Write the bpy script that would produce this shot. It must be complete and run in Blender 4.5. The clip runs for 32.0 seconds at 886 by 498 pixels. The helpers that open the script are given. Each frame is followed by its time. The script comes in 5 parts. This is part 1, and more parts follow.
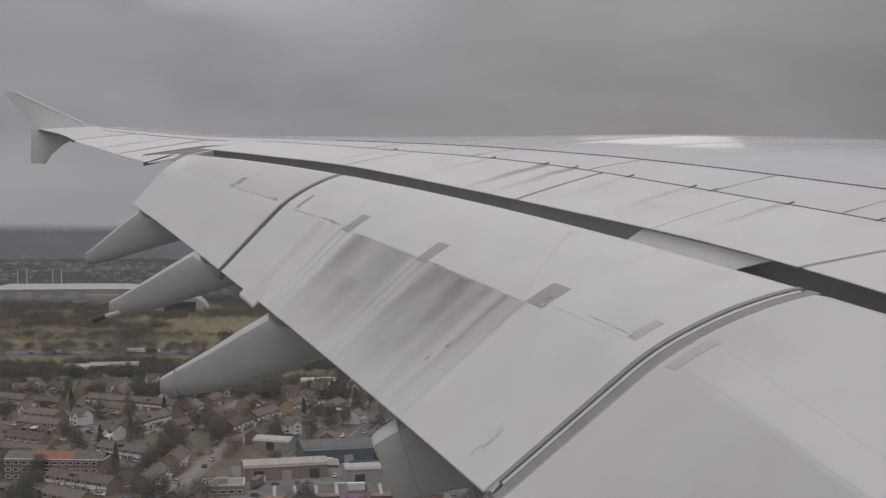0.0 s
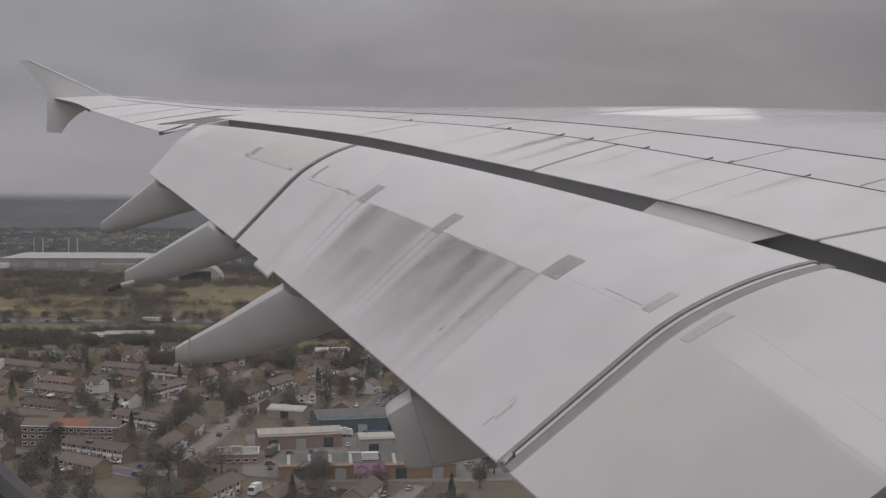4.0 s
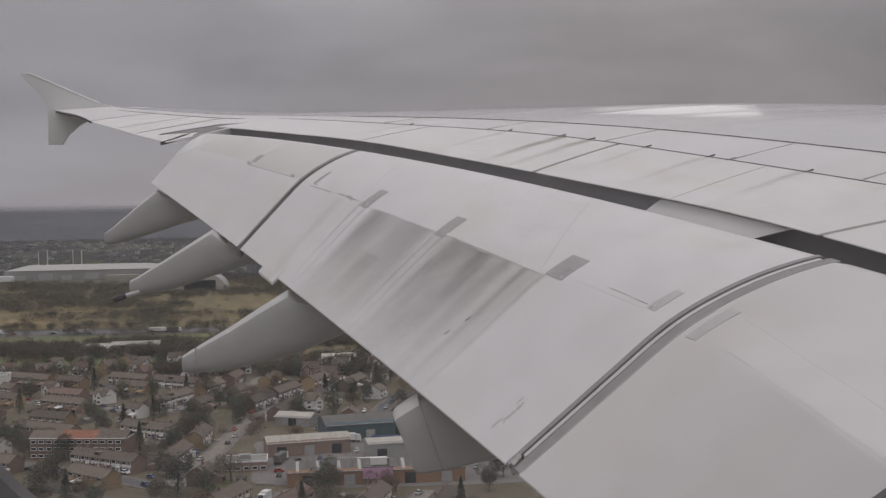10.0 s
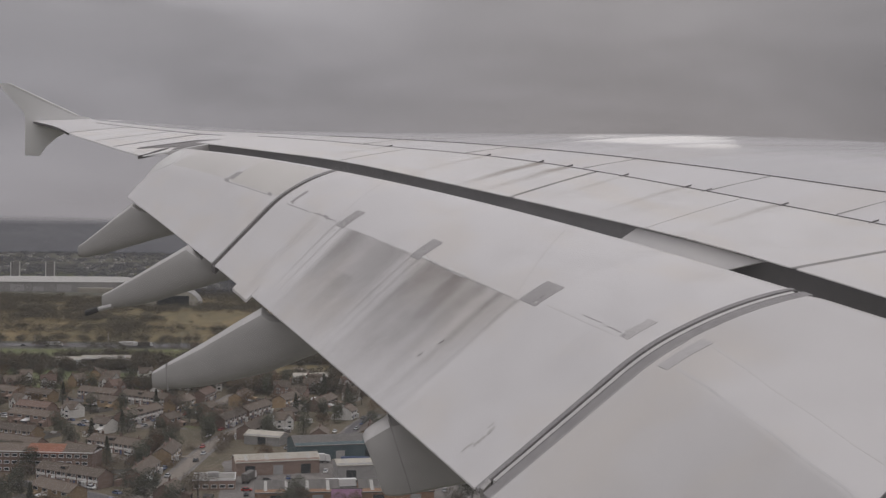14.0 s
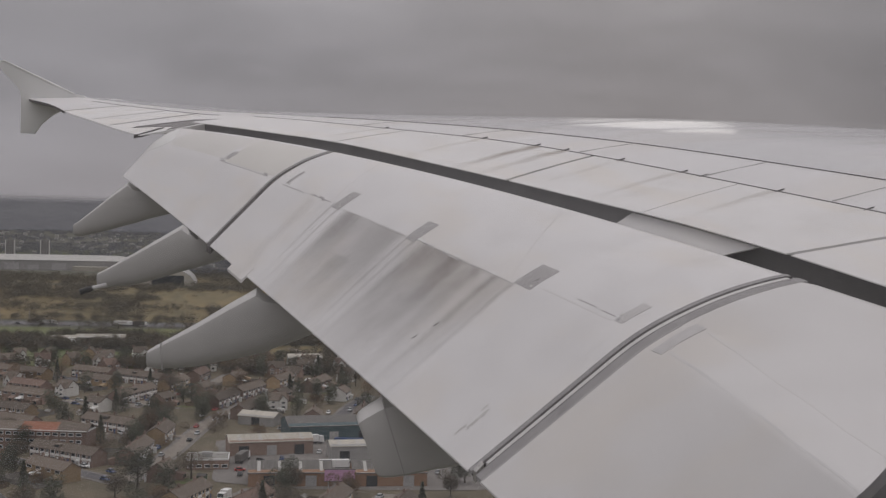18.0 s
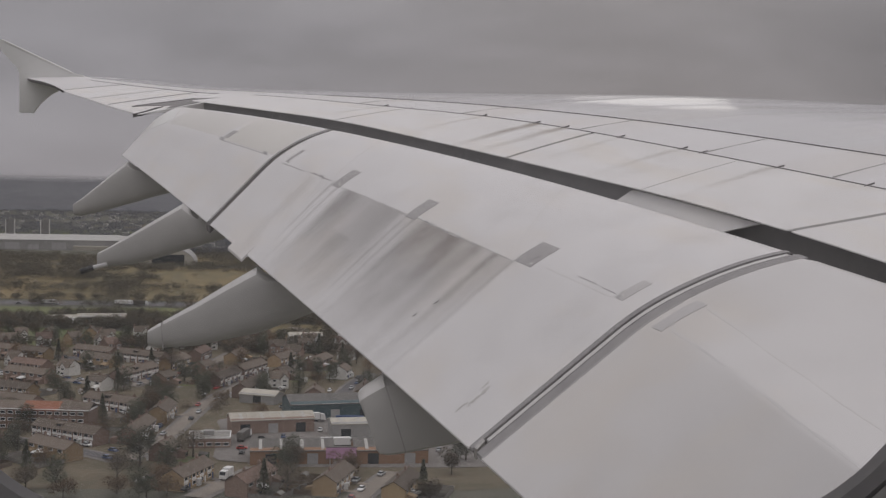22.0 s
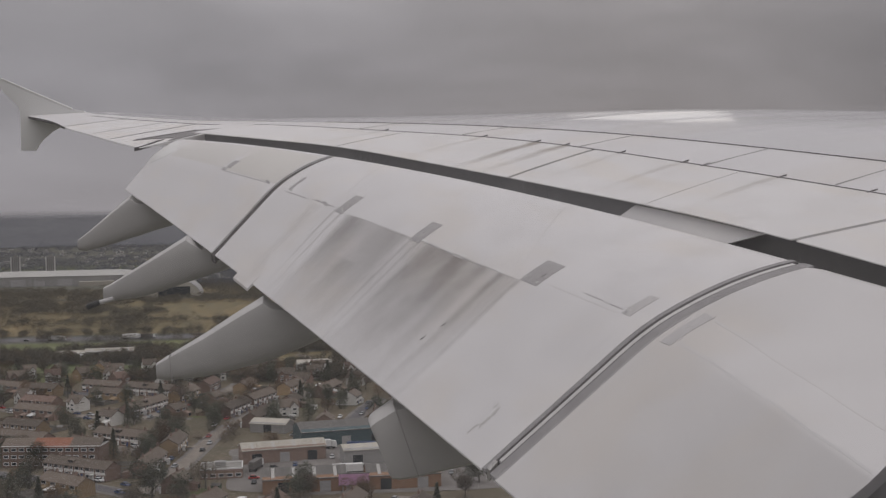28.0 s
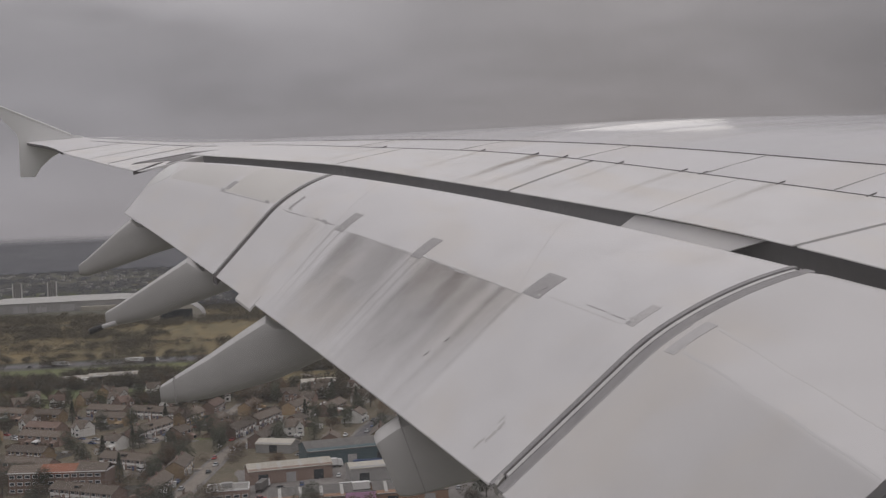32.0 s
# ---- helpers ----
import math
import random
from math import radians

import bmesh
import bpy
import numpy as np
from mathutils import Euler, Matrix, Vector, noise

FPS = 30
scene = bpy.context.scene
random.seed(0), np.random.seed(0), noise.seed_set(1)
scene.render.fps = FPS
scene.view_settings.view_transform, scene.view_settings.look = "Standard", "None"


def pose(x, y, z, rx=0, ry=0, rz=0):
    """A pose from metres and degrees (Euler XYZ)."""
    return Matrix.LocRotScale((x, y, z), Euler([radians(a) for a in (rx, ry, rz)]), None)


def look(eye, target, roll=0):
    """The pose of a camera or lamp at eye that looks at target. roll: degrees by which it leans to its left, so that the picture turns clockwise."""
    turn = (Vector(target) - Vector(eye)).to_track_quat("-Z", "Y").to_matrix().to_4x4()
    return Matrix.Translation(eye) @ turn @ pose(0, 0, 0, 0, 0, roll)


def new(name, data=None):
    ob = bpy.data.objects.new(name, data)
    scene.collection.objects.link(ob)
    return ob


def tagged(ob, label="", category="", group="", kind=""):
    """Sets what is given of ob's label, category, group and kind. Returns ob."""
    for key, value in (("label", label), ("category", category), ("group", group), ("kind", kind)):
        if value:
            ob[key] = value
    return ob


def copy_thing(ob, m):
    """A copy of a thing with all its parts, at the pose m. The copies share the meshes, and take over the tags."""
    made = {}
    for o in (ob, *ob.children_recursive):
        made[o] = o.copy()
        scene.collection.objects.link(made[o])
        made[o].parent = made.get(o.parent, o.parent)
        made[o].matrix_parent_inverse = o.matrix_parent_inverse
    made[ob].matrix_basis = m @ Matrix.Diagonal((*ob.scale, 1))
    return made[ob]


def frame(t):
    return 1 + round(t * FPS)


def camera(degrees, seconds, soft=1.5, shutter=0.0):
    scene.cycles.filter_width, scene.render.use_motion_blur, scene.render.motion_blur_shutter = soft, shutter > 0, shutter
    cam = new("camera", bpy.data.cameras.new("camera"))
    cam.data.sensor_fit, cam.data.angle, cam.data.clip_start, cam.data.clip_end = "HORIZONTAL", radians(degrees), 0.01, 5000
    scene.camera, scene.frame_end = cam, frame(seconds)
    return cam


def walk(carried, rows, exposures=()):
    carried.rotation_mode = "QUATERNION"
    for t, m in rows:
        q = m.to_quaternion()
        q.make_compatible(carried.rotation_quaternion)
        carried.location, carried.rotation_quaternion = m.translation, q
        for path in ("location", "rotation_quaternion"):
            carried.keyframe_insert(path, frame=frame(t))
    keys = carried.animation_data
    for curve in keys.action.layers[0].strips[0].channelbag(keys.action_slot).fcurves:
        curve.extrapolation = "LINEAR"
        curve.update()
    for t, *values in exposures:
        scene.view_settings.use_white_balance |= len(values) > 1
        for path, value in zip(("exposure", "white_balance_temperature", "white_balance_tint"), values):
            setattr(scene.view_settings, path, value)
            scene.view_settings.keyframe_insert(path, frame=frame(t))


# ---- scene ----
EYE_HEIGHT = 100.0
cam = camera(40.0, 32.0, soft=1.3)
# seconds, yaw, pitch, roll of the camera, held still at the cabin window
PATH = [
    (0.0, -0.80, -0.70, -0.15),
    (0.5, -0.68, -0.84, -0.51),
    (1.0, -0.53, -0.94, -0.16),
    (1.5, -0.40, -0.94, -0.17),
    (2.0, -0.40, -0.94, -0.21),
    (2.5, -0.30, -1.15, -0.39),
    (3.0, -0.18, -1.62, -0.45),
    (3.5, -0.17, -1.97, -0.47),
    (5.5, 0.57, -2.14, -0.17),
    (6.0, 0.81, -2.10, -0.04),
    (6.5, 0.83, -1.94, -0.03),
    (7.0, 0.77, -1.75, -0.35),
    (7.5, 0.66, -1.54, -0.89),
    (8.0, 0.33, -1.46, -0.97),
    (8.5, 0.09, -1.39, -1.11),
    (9.0, -0.00, -1.41, 0.00),
    (9.5, 0.00, -1.70, 0.34),
    (10.0, 0.03, -1.91, 0.86),
    (10.5, 0.19, -2.05, 0.93),
    (11.0, 0.24, -2.19, 0.79),
    (11.5, 0.24, -2.12, 0.47),
    (12.0, 0.09, -1.94, 0.32),
    (12.5, 0.01, -1.72, 0.13),
    (13.0, -0.34, -1.44, 0.02),
    (13.5, -0.65, -1.19, -0.43),
    (14.0, -1.08, -0.84, -0.82),
    (14.5, -1.21, -0.73, -1.15),
    (16.5, -1.75, -1.33, -1.71),
    (17.0, -1.60, -1.41, -1.61),
    (17.5, -1.43, -1.52, -1.54),
    (18.0, -1.28, -1.66, -1.43),
    (18.5, -1.28, -1.75, -1.29),
    (19.0, -1.37, -1.92, -1.11),
    (19.5, -1.34, -2.10, -1.27),
    (20.0, -1.35, -2.25, -1.27),
    (20.5, -1.26, -2.39, -1.31),
    (21.0, -1.29, -2.46, -1.22),
    (21.5, -1.29, -2.59, -1.25),
    (22.0, -1.28, -2.70, -1.18),
    (22.5, -1.21, -2.73, -0.92),
    (23.0, -1.25, -2.60, -0.66),
    (23.5, -1.21, -2.18, -0.69),
    (24.0, -1.16, -1.76, -0.46),
    (24.5, -1.20, -1.62, -0.40),
    (25.0, -1.07, -1.49, -0.20),
    (25.5, -1.08, -1.43, 0.54),
    (27.5, -1.08, -1.53, 0.92),
    (28.0, -1.13, -1.66, 0.94),
    (28.5, -1.06, -1.92, 0.58),
    (29.0, -0.96, -2.15, 0.26),
    (29.5, -0.88, -2.18, 0.01),
    (30.0, -0.78, -2.14, 0.35),
    (30.5, -0.95, -1.95, 0.55),
    (31.0, -0.97, -1.50, 1.20),
    (31.5, -1.10, -1.10, 1.87),
    (32.0, -1.12, -0.94, 2.47),
]
walk(cam, [(t, pose(0, 0, EYE_HEIGHT, 90 + pitch, roll, yaw)) for t, yaw, pitch, roll in PATH],
     exposures=[(0.0, 0.01, 6450, 10), (8.0, 0.02, 6500, 10), (16.0, -0.03, 6590, 10), (32.0, -0.04, 6600, 10)])

# ---- sky and sun: a grey overcast, brighter overhead ----
world = bpy.data.worlds.new("overcast_sky")
scene.world = world
world.use_nodes = True
wn, wl = world.node_tree.nodes, world.node_tree.links
wn.clear()
w_out = wn.new("ShaderNodeOutputWorld")
w_bg = wn.new("ShaderNodeBackground")
w_bg2 = wn.new("ShaderNodeBackground")
w_add = wn.new("ShaderNodeAddShader")
w_sky = wn.new("ShaderNodeTexSky")
w_sky.sky_type, w_sky.sun_disc = "NISHITA", False
SUN_ELEVATION, SUN_AZIMUTH = radians(15.5), radians(10.6)
w_sky.sun_elevation, w_sky.sun_rotation = SUN_ELEVATION, SUN_AZIMUTH
w_bg2.inputs["Strength"].default_value = 0.0008
w_tc = wn.new("ShaderNodeTexCoord")
w_sep = wn.new("ShaderNodeSeparateXYZ")
w_ramp = wn.new("ShaderNodeValToRGB")
r = w_ramp.color_ramp
r.elements[0].position, r.elements[0].color = 0.0, (0.234, 0.226, 0.246, 1)
r.elements[1].position, r.elements[1].color = 1.0, (1.03, 1.0, 1.025, 1)
e = r.elements.new(0.12)
e.color = (0.216, 0.210, 0.228, 1)
e = r.elements.new(0.45)
e.color = (0.60, 0.58, 0.605, 1)
w_map = wn.new("ShaderNodeMapping")
w_map.inputs["Scale"].default_value = (2.2, 2.2, 9.0)
w_map.inputs["Location"].default_value = (3.1, 0.4, 0.6)
w_noise = wn.new("ShaderNodeTexNoise")
w_noise.inputs["Scale"].default_value, w_noise.inputs["Detail"].default_value = 1.7, 8.0
w_noise.inputs["Distortion"].default_value = 0.35
w_noise.inputs["Roughness"].default_value = 0.52
w_mr = wn.new("ShaderNodeMapRange")
w_mr.inputs["From Min"].default_value, w_mr.inputs["From Max"].default_value = 0.3, 0.7
w_mr.inputs["To Min"].default_value, w_mr.inputs["To Max"].default_value = 0.80, 1.2
w_mul = wn.new("ShaderNodeMix")
w_mul.data_type, w_mul.blend_type = "RGBA", "MULTIPLY"
w_mul.inputs["Factor"].default_value = 1.0
wl.new(w_tc.outputs["Generated"], w_sep.inputs[0])
wl.new(w_sep.outputs["Z"], w_ramp.inputs["Fac"])
wl.new(w_tc.outputs["Generated"], w_map.inputs["Vector"])
wl.new(w_map.outputs[0], w_noise.inputs["Vector"])
wl.new(w_noise.outputs["Fac"], w_mr.inputs["Value"])
wl.new(w_ramp.outputs["Color"], w_mul.inputs["A"])
wl.new(w_mr.outputs["Result"], w_mul.inputs["B"])
# the cloud is thicker ahead of the wing
w_thick = wn.new("ShaderNodeMapRange")
w_thick.interpolation_type = "SMOOTHSTEP"
w_thick.inputs["From Min"].default_value, w_thick.inputs["From Max"].default_value = -0.45, 0.7
w_thick.inputs["To Min"].default_value, w_thick.inputs["To Max"].default_value = 1.24, 0.74
wl.new(w_sep.outputs["X"], w_thick.inputs["Value"])
w_mul2 = wn.new("ShaderNodeMix")
w_mul2.data_type, w_mul2.blend_type = "RGBA", "MULTIPLY"
w_low = wn.new("ShaderNodeMapRange")
w_low.interpolation_type = "SMOOTHSTEP"
w_low.inputs["From Min"].default_value, w_low.inputs["From Max"].default_value = 0.42, 0.1
wl.new(w_sep.outputs["Z"], w_low.inputs["Value"])
wl.new(w_low.outputs["Result"], w_mul2.inputs["Factor"])
wl.new(w_mul.outputs["Result"], w_mul2.inputs["A"])
wl.new(w_thick.outputs["Result"], w_mul2.inputs["B"])
wl.new(w_mul2.outputs["Result"], w_bg.inputs["Color"])
wl.new(w_sky.outputs["Color"], w_bg2.inputs["Color"])
wl.new(w_bg.outputs[0], w_add.inputs[0])
wl.new(w_bg2.outputs[0], w_add.inputs[1])
wl.new(w_add.outputs[0], w_out.inputs["Surface"])

sun = new("sun", bpy.data.lights.new("sun", "SUN"))
sun.data.energy, sun.data.angle, sun.data.color = 0.0092, radians(8.2), (1.0, 0.97, 0.93)
sun_from = Vector((math.sin(SUN_AZIMUTH) * math.cos(SUN_ELEVATION), math.cos(SUN_AZIMUTH) * math.cos(SUN_ELEVATION), math.sin(SUN_ELEVATION)))
sun.matrix_world = look((0, 0, 300), Vector((0, 0, 300)) - sun_from)


# ---- materials ----
def material(name, a, b, scale=1.0, rough=0.6, metal=0.0, bump=0.0, stretch=(1, 1, 1), detail=4.0, coord="Object", vary=0.0, fine=6.0, spec=0.4):
    """A surface that wanders between the colours a and b at two scales; vary: change from object to object."""
    m = bpy.data.materials.new(name)
    m.use_nodes = True
    n, l = m.node_tree.nodes, m.node_tree.links
    p = n["Principled BSDF"]
    p.inputs["Roughness"].default_value, p.inputs["Metallic"].default_value = rough, metal
    p.inputs["Specular IOR Level"].default_value = spec
    tc = n.new("ShaderNodeTexCoord")
    mp = n.new("ShaderNodeMapping")
    mp.inputs["Scale"].default_value = stretch
    l.new(tc.outputs[coord], mp.inputs["Vector"])
    n1, n2 = n.new("ShaderNodeTexNoise"), n.new("ShaderNodeTexNoise")
    n1.inputs["Scale"].default_value, n1.inputs["Detail"].default_value = scale, detail
    n2.inputs["Scale"].default_value, n2.inputs["Detail"].default_value = scale * fine, detail
    l.new(mp.outputs[0], n1.inputs["Vector"])
    l.new(mp.outputs[0], n2.inputs["Vector"])
    add = n.new("ShaderNodeMath")
    add.operation = "MULTIPLY_ADD"
    add.inputs[1].default_value = 0.45
    l.new(n2.outputs["Fac"], add.inputs[0])
    half = n.new("ShaderNodeMath")
    half.operation = "MULTIPLY"
    half.inputs[1].default_value = 0.55
    l.new(n1.outputs["Fac"], half.inputs[0])
    l.new(half.outputs[0], add.inputs[2])
    mr = n.new("ShaderNodeMapRange")
    mr.inputs["From Min"].default_value, mr.inputs["From Max"].default_value = 0.36, 0.64
    l.new(add.outputs[0], mr.inputs["Value"])
    mix = n.new("ShaderNodeMix")
    mix.data_type = "RGBA"
    mix.inputs["A"].default_value, mix.inputs["B"].default_value = (*a, 1), (*b, 1)
    l.new(mr.outputs[0], mix.inputs["Factor"])
    out = mix.outputs["Result"]
    if vary:
        oi = n.new("ShaderNodeObjectInfo")
        vr = n.new("ShaderNodeMapRange")
        vr.inputs["To Min"].default_value, vr.inputs["To Max"].default_value = 1 - vary, 1 + vary
        l.new(oi.outputs["Random"], vr.inputs["Value"])
        mu = n.new("ShaderNodeMix")
        mu.data_type, mu.blend_type = "RGBA", "MULTIPLY"
        mu.inputs["Factor"].default_value = 1.0
        l.new(out, mu.inputs["A"])
        l.new(vr.outputs[0], mu.inputs["B"])
        out = mu.outputs["Result"]
    l.new(out, p.inputs["Base Color"])
    if bump:
        bp = n.new("ShaderNodeBump")
        bp.inputs["Strength"].default_value, bp.inputs["Distance"].default_value = bump, 0.05
        l.new(n2.outputs["Fac"], bp.inputs["Height"])
        l.new(bp.outputs[0], p.inputs["Normal"])
    return m


def node_math(n, l, op, a, b=None, c=None):
    k = n.new("ShaderNodeMath")
    k.operation = op
    for i, v in enumerate((a, b, c)):
        if v is None:
            continue
        if isinstance(v, (int, float)):
            k.inputs[i].default_value = v
        else:
            l.new(v, k.inputs[i])
    return k.outputs[0]


def ramp01(n, l, v, lo, hi):
    """0 at lo, 1 at hi, smooth between."""
    k = n.new("ShaderNodeMapRange")
    k.interpolation_type = "SMOOTHSTEP"
    k.inputs["From Min"].default_value, k.inputs["From Max"].default_value = lo, hi
    l.new(v, k.inputs["Value"])
    return k.outputs[0]


def painted_skin(name, base, grime, amount, oil=None, rough=0.5, dents=0.08):
    """Aircraft paint with grime that runs along the airflow; UV is (chord fraction, span in metres).
    oil: soot stains as (span from, span to, strength, chord edge)."""
    m = bpy.data.materials.new(name)
    m.use_nodes = True
    n, l = m.node_tree.nodes, m.node_tree.links
    p = n["Principled BSDF"]
    p.inputs["Specular IOR Level"].default_value = 0.4
    uv = n.new("ShaderNodeUVMap")
    uv.uv_map = "skin"
    sep = n.new("ShaderNodeSeparateXYZ")
    l.new(uv.outputs[0], sep.inputs[0])
    chord, span = sep.outputs[0], sep.outputs[1]

    def streak(cu, sv, detail, seed):
        c = n.new("ShaderNodeCombineXYZ")
        l.new(node_math(n, l, "MULTIPLY", chord, cu), c.inputs[0])
        l.new(node_math(n, l, "MULTIPLY", span, sv), c.inputs[1])
        c.inputs[2].default_value = seed
        t = n.new("ShaderNodeTexNoise")
        t.inputs["Scale"].default_value, t.inputs["Detail"].default_value = 1.0, detail
        l.new(c.outputs[0], t.inputs["Vector"])
        return t.outputs["Fac"]

    broad = ramp01(n, l, streak(1.6, 1.1, 4, 3.0), 0.35, 0.7)
    lines = ramp01(n, l, streak(1.3, 4.0, 5, 9.0), 0.5, 0.8)
    cloud = streak(9.0, 2.5, 6, 1.0)
    dirt = node_math(n, l, "MULTIPLY", node_math(n, l, "ADD", node_math(n, l, "MULTIPLY", broad, 0.55), node_math(n, l, "MULTIPLY", lines, 0.45)), amount)
    drift = node_math(n, l, "ADD", span, node_math(n, l, "MULTIPLY_ADD", streak(3.0, 1.2, 3, 6.0), 0.09, -0.045))
    for s0, s1, strength, edge in oil or ():
        ease = min(0.20, 0.5 * (s1 - s0))
        inside = node_math(n, l, "MULTIPLY", ramp01(n, l, drift, s0, s0 + ease), ramp01(n, l, drift, s1, s1 - ease))
        wob = node_math(n, l, "MULTIPLY_ADD", streak(6.0, 6.0, 4, 5.0), 0.014, edge - 0.002)
        below = ramp01(n, l, node_math(n, l, "SUBTRACT", wob, chord), 0.0, 0.008)
        fade = ramp01(n, l, chord, -0.12, edge + 0.06)
        run = ramp01(n, l, streak(2.2, 2.2, 7, 7.0), 0.32, 0.68)
        k = node_math(n, l, "MULTIPLY", node_math(n, l, "MULTIPLY", inside, below), node_math(n, l, "MULTIPLY", node_math(n, l, "MULTIPLY_ADD", fade, 0.85, 0.15), node_math(n, l, "MULTIPLY_ADD", run, 0.34, 0.56)))
        dirt = node_math(n, l, "ADD", dirt, node_math(n, l, "MULTIPLY", k, strength))
    dirt = node_math(n, l, "ADD", dirt, node_math(n, l, "ADD", node_math(n, l, "MULTIPLY_ADD", cloud, 0.26, -0.13), node_math(n, l, "MULTIPLY_ADD", streak(30.0, 9.0, 5, 2.0), 0.16, -0.08)))
    mix = n.new("ShaderNodeMix")
    mix.data_type, mix.clamp_factor = "RGBA", True
    mix.inputs["A"].default_value, mix.inputs["B"].default_value = (*base, 1), (*grime, 1)
    l.new(dirt, mix.inputs["Factor"])
    # cream yellowing in broad blotches
    warm = n.new("ShaderNodeMix")
    warm.data_type, warm.blend_type = "RGBA", "MULTIPLY"
    warm.inputs["B"].default_value = (0.988, 0.965, 0.928, 1)
    l.new(ramp01(n, l, streak(3.2, 0.8, 6, 12.0), 0.44, 0.68), warm.inputs["Factor"])
    l.new(mix.outputs["Result"], warm.inputs["A"])
    l.new(warm.outputs["Result"], p.inputs["Base Color"])
    l.new(node_math(n, l, "MULTIPLY_ADD", dirt, 0.25, rough), p.inputs["Roughness"])
    bp = n.new("ShaderNodeBump")
    bp.inputs["Strength"].default_value, bp.inputs["Distance"].default_value = dents, 0.02 if dents < 0.1 else 0.022
    if dents < 0.1:
        l.new(cloud, bp.inputs["Height"])
    else:
        # shallow ripples along the airflow, added to break up the slat's glint
        c = n.new("ShaderNodeCombineXYZ")
        l.new(node_math(n, l, "MULTIPLY", chord, 0.9), c.inputs[0])
        l.new(node_math(n, l, "MULTIPLY", span, 1.9), c.inputs[1])
        c.inputs[2].default_value = 4.0
        t = n.new("ShaderNodeTexNoise")
        t.inputs["Scale"].default_value, t.inputs["Detail"].default_value = 1.0, 4.0
        l.new(c.outputs[0], t.inputs["Vector"])
        l.new(t.outputs["Fac"], bp.inputs["Height"])
    l.new(bp.outputs[0], p.inputs["Normal"])
    return m


M_SKIN = painted_skin("wing_paint", (0.66, 0.65, 0.66), (0.42, 0.41, 0.41), 0.35)
M_SLAT = painted_skin("slat_paint", (0.50, 0.495, 0.51), (0.40, 0.39, 0.395), 0.30, rough=0.11, dents=0.6)
M_SPOILER = painted_skin("spoiler_paint", (0.72, 0.71, 0.712), (0.36, 0.33, 0.30), 0.27,
                         oil=[(15.52, 15.78, 1.3, 1.0), (15.08, 15.34, 1.1, 1.0), (14.30, 14.44, 0.45, 1.0), (12.4, 12.56, 0.5, 1.0), (13.5, 13.66, 0.45, 1.0), (16.5, 16.68, 0.6, 1.0), (18.45, 18.7, 0.5, 1.0), (10.1, 10.25, 0.35, 1.0)])
M_FLAP = painted_skin("flap_paint", (0.628, 0.616, 0.617), (0.34, 0.325, 0.32), 0.20)
M_FLAP_MID = painted_skin("stained_flap_paint", (0.70, 0.69, 0.697), (0.25, 0.235, 0.23), 0.16,
                          oil=[(14.42, 15.9, 0.74, 0.508), (15.3, 15.85, 0.12, 0.508), (13.25, 14.32, 0.80, 0.508), (12.95, 13.4, 0.62, 0.508), (12.5, 13.05, 0.50, 0.508), (12.7, 14.2, 0.25, 0.508), (14.15, 14.6, 0.46, 0.508),
                               (12.55, 12.66, 0.36, 0.51), (12.80, 12.96, 0.26, 0.505), (14.26, 14.34, 0.45, 0.51), (14.40, 14.47, 0.4, 0.51), (14.05, 14.2, 0.25, 0.4),
                               (15.93, 15.99, 0.55, 0.51), (16.08, 16.16, 0.55, 0.53), (16.42, 16.75, 0.26, 0.5), (14.85, 15.3, 0.30, 0.31), (13.6, 13.8, 0.2, 0.3)])
M_FAIRING = material("fairing_paint", (0.51, 0.50, 0.492), (0.44, 0.43, 0.42), 0.9, 0.36, stretch=(0.8, 1, 1.3), bump=0.02)
M_SEAM = material("dark_sealant", (0.06, 0.055, 0.055), (0.11, 0.10, 0.10), 3.0, 0.7)
M_SEAM_LIGHT = material("panel_joint", (0.30, 0.29, 0.28), (0.42, 0.40, 0.39), 3.0, 0.7)
M_FAINT = material("faint_panel_joint", (0.44, 0.43, 0.42), (0.52, 0.51, 0.50), 4.0, 0.6)
M_PALE = material("pale_doubler_paint", (0.47, 0.455, 0.457), (0.54, 0.525, 0.528), 9.0, 0.55)
M_HAIRLINE = material("hairline_joint", (0.53, 0.52, 0.52), (0.60, 0.59, 0.595), 4.0, 0.6)
M_SMEAR = material("thin_grime", (0.60, 0.588, 0.58), (0.65, 0.638, 0.632), 4.0, 0.6)
M_CREAM_PALE = material("pale_cream_paint", (0.60, 0.585, 0.565), (0.66, 0.645, 0.628), 1.5, 0.55)
M_CREAM = material("cream_repair_paint", (0.595, 0.578, 0.550), (0.655, 0.638, 0.610), 1.5, 0.55)
M_BRACKET = material("grey_bracket_paint", (0.16, 0.15, 0.15), (0.22, 0.21, 0.21), 4.0, 0.6)
M_EDGE = material("grey_edge_strip", (0.25, 0.24, 0.245), (0.32, 0.31, 0.31), 3.0, 0.6)
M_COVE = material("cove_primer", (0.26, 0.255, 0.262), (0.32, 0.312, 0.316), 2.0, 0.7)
# the same primer, darkened to carry the shade of the inner cove
M_COVE_SHADED = material("dark_cove_primer", (0.155, 0.15, 0.15), (0.21, 0.202, 0.202), 2.0, 0.7)
M_DOOR = material("cove_panel_paint", (0.70, 0.69, 0.69), (0.77, 0.76, 0.75), 1.5, 0.5)
M_PATCH = material("grey_doubler_paint", (0.350, 0.338, 0.340), (0.420, 0.407, 0.410), 2.5, 0.55)
M_RUBBER = material("black_rubber", (0.02, 0.02, 0.02), (0.035, 0.035, 0.035), 8.0, 0.6)
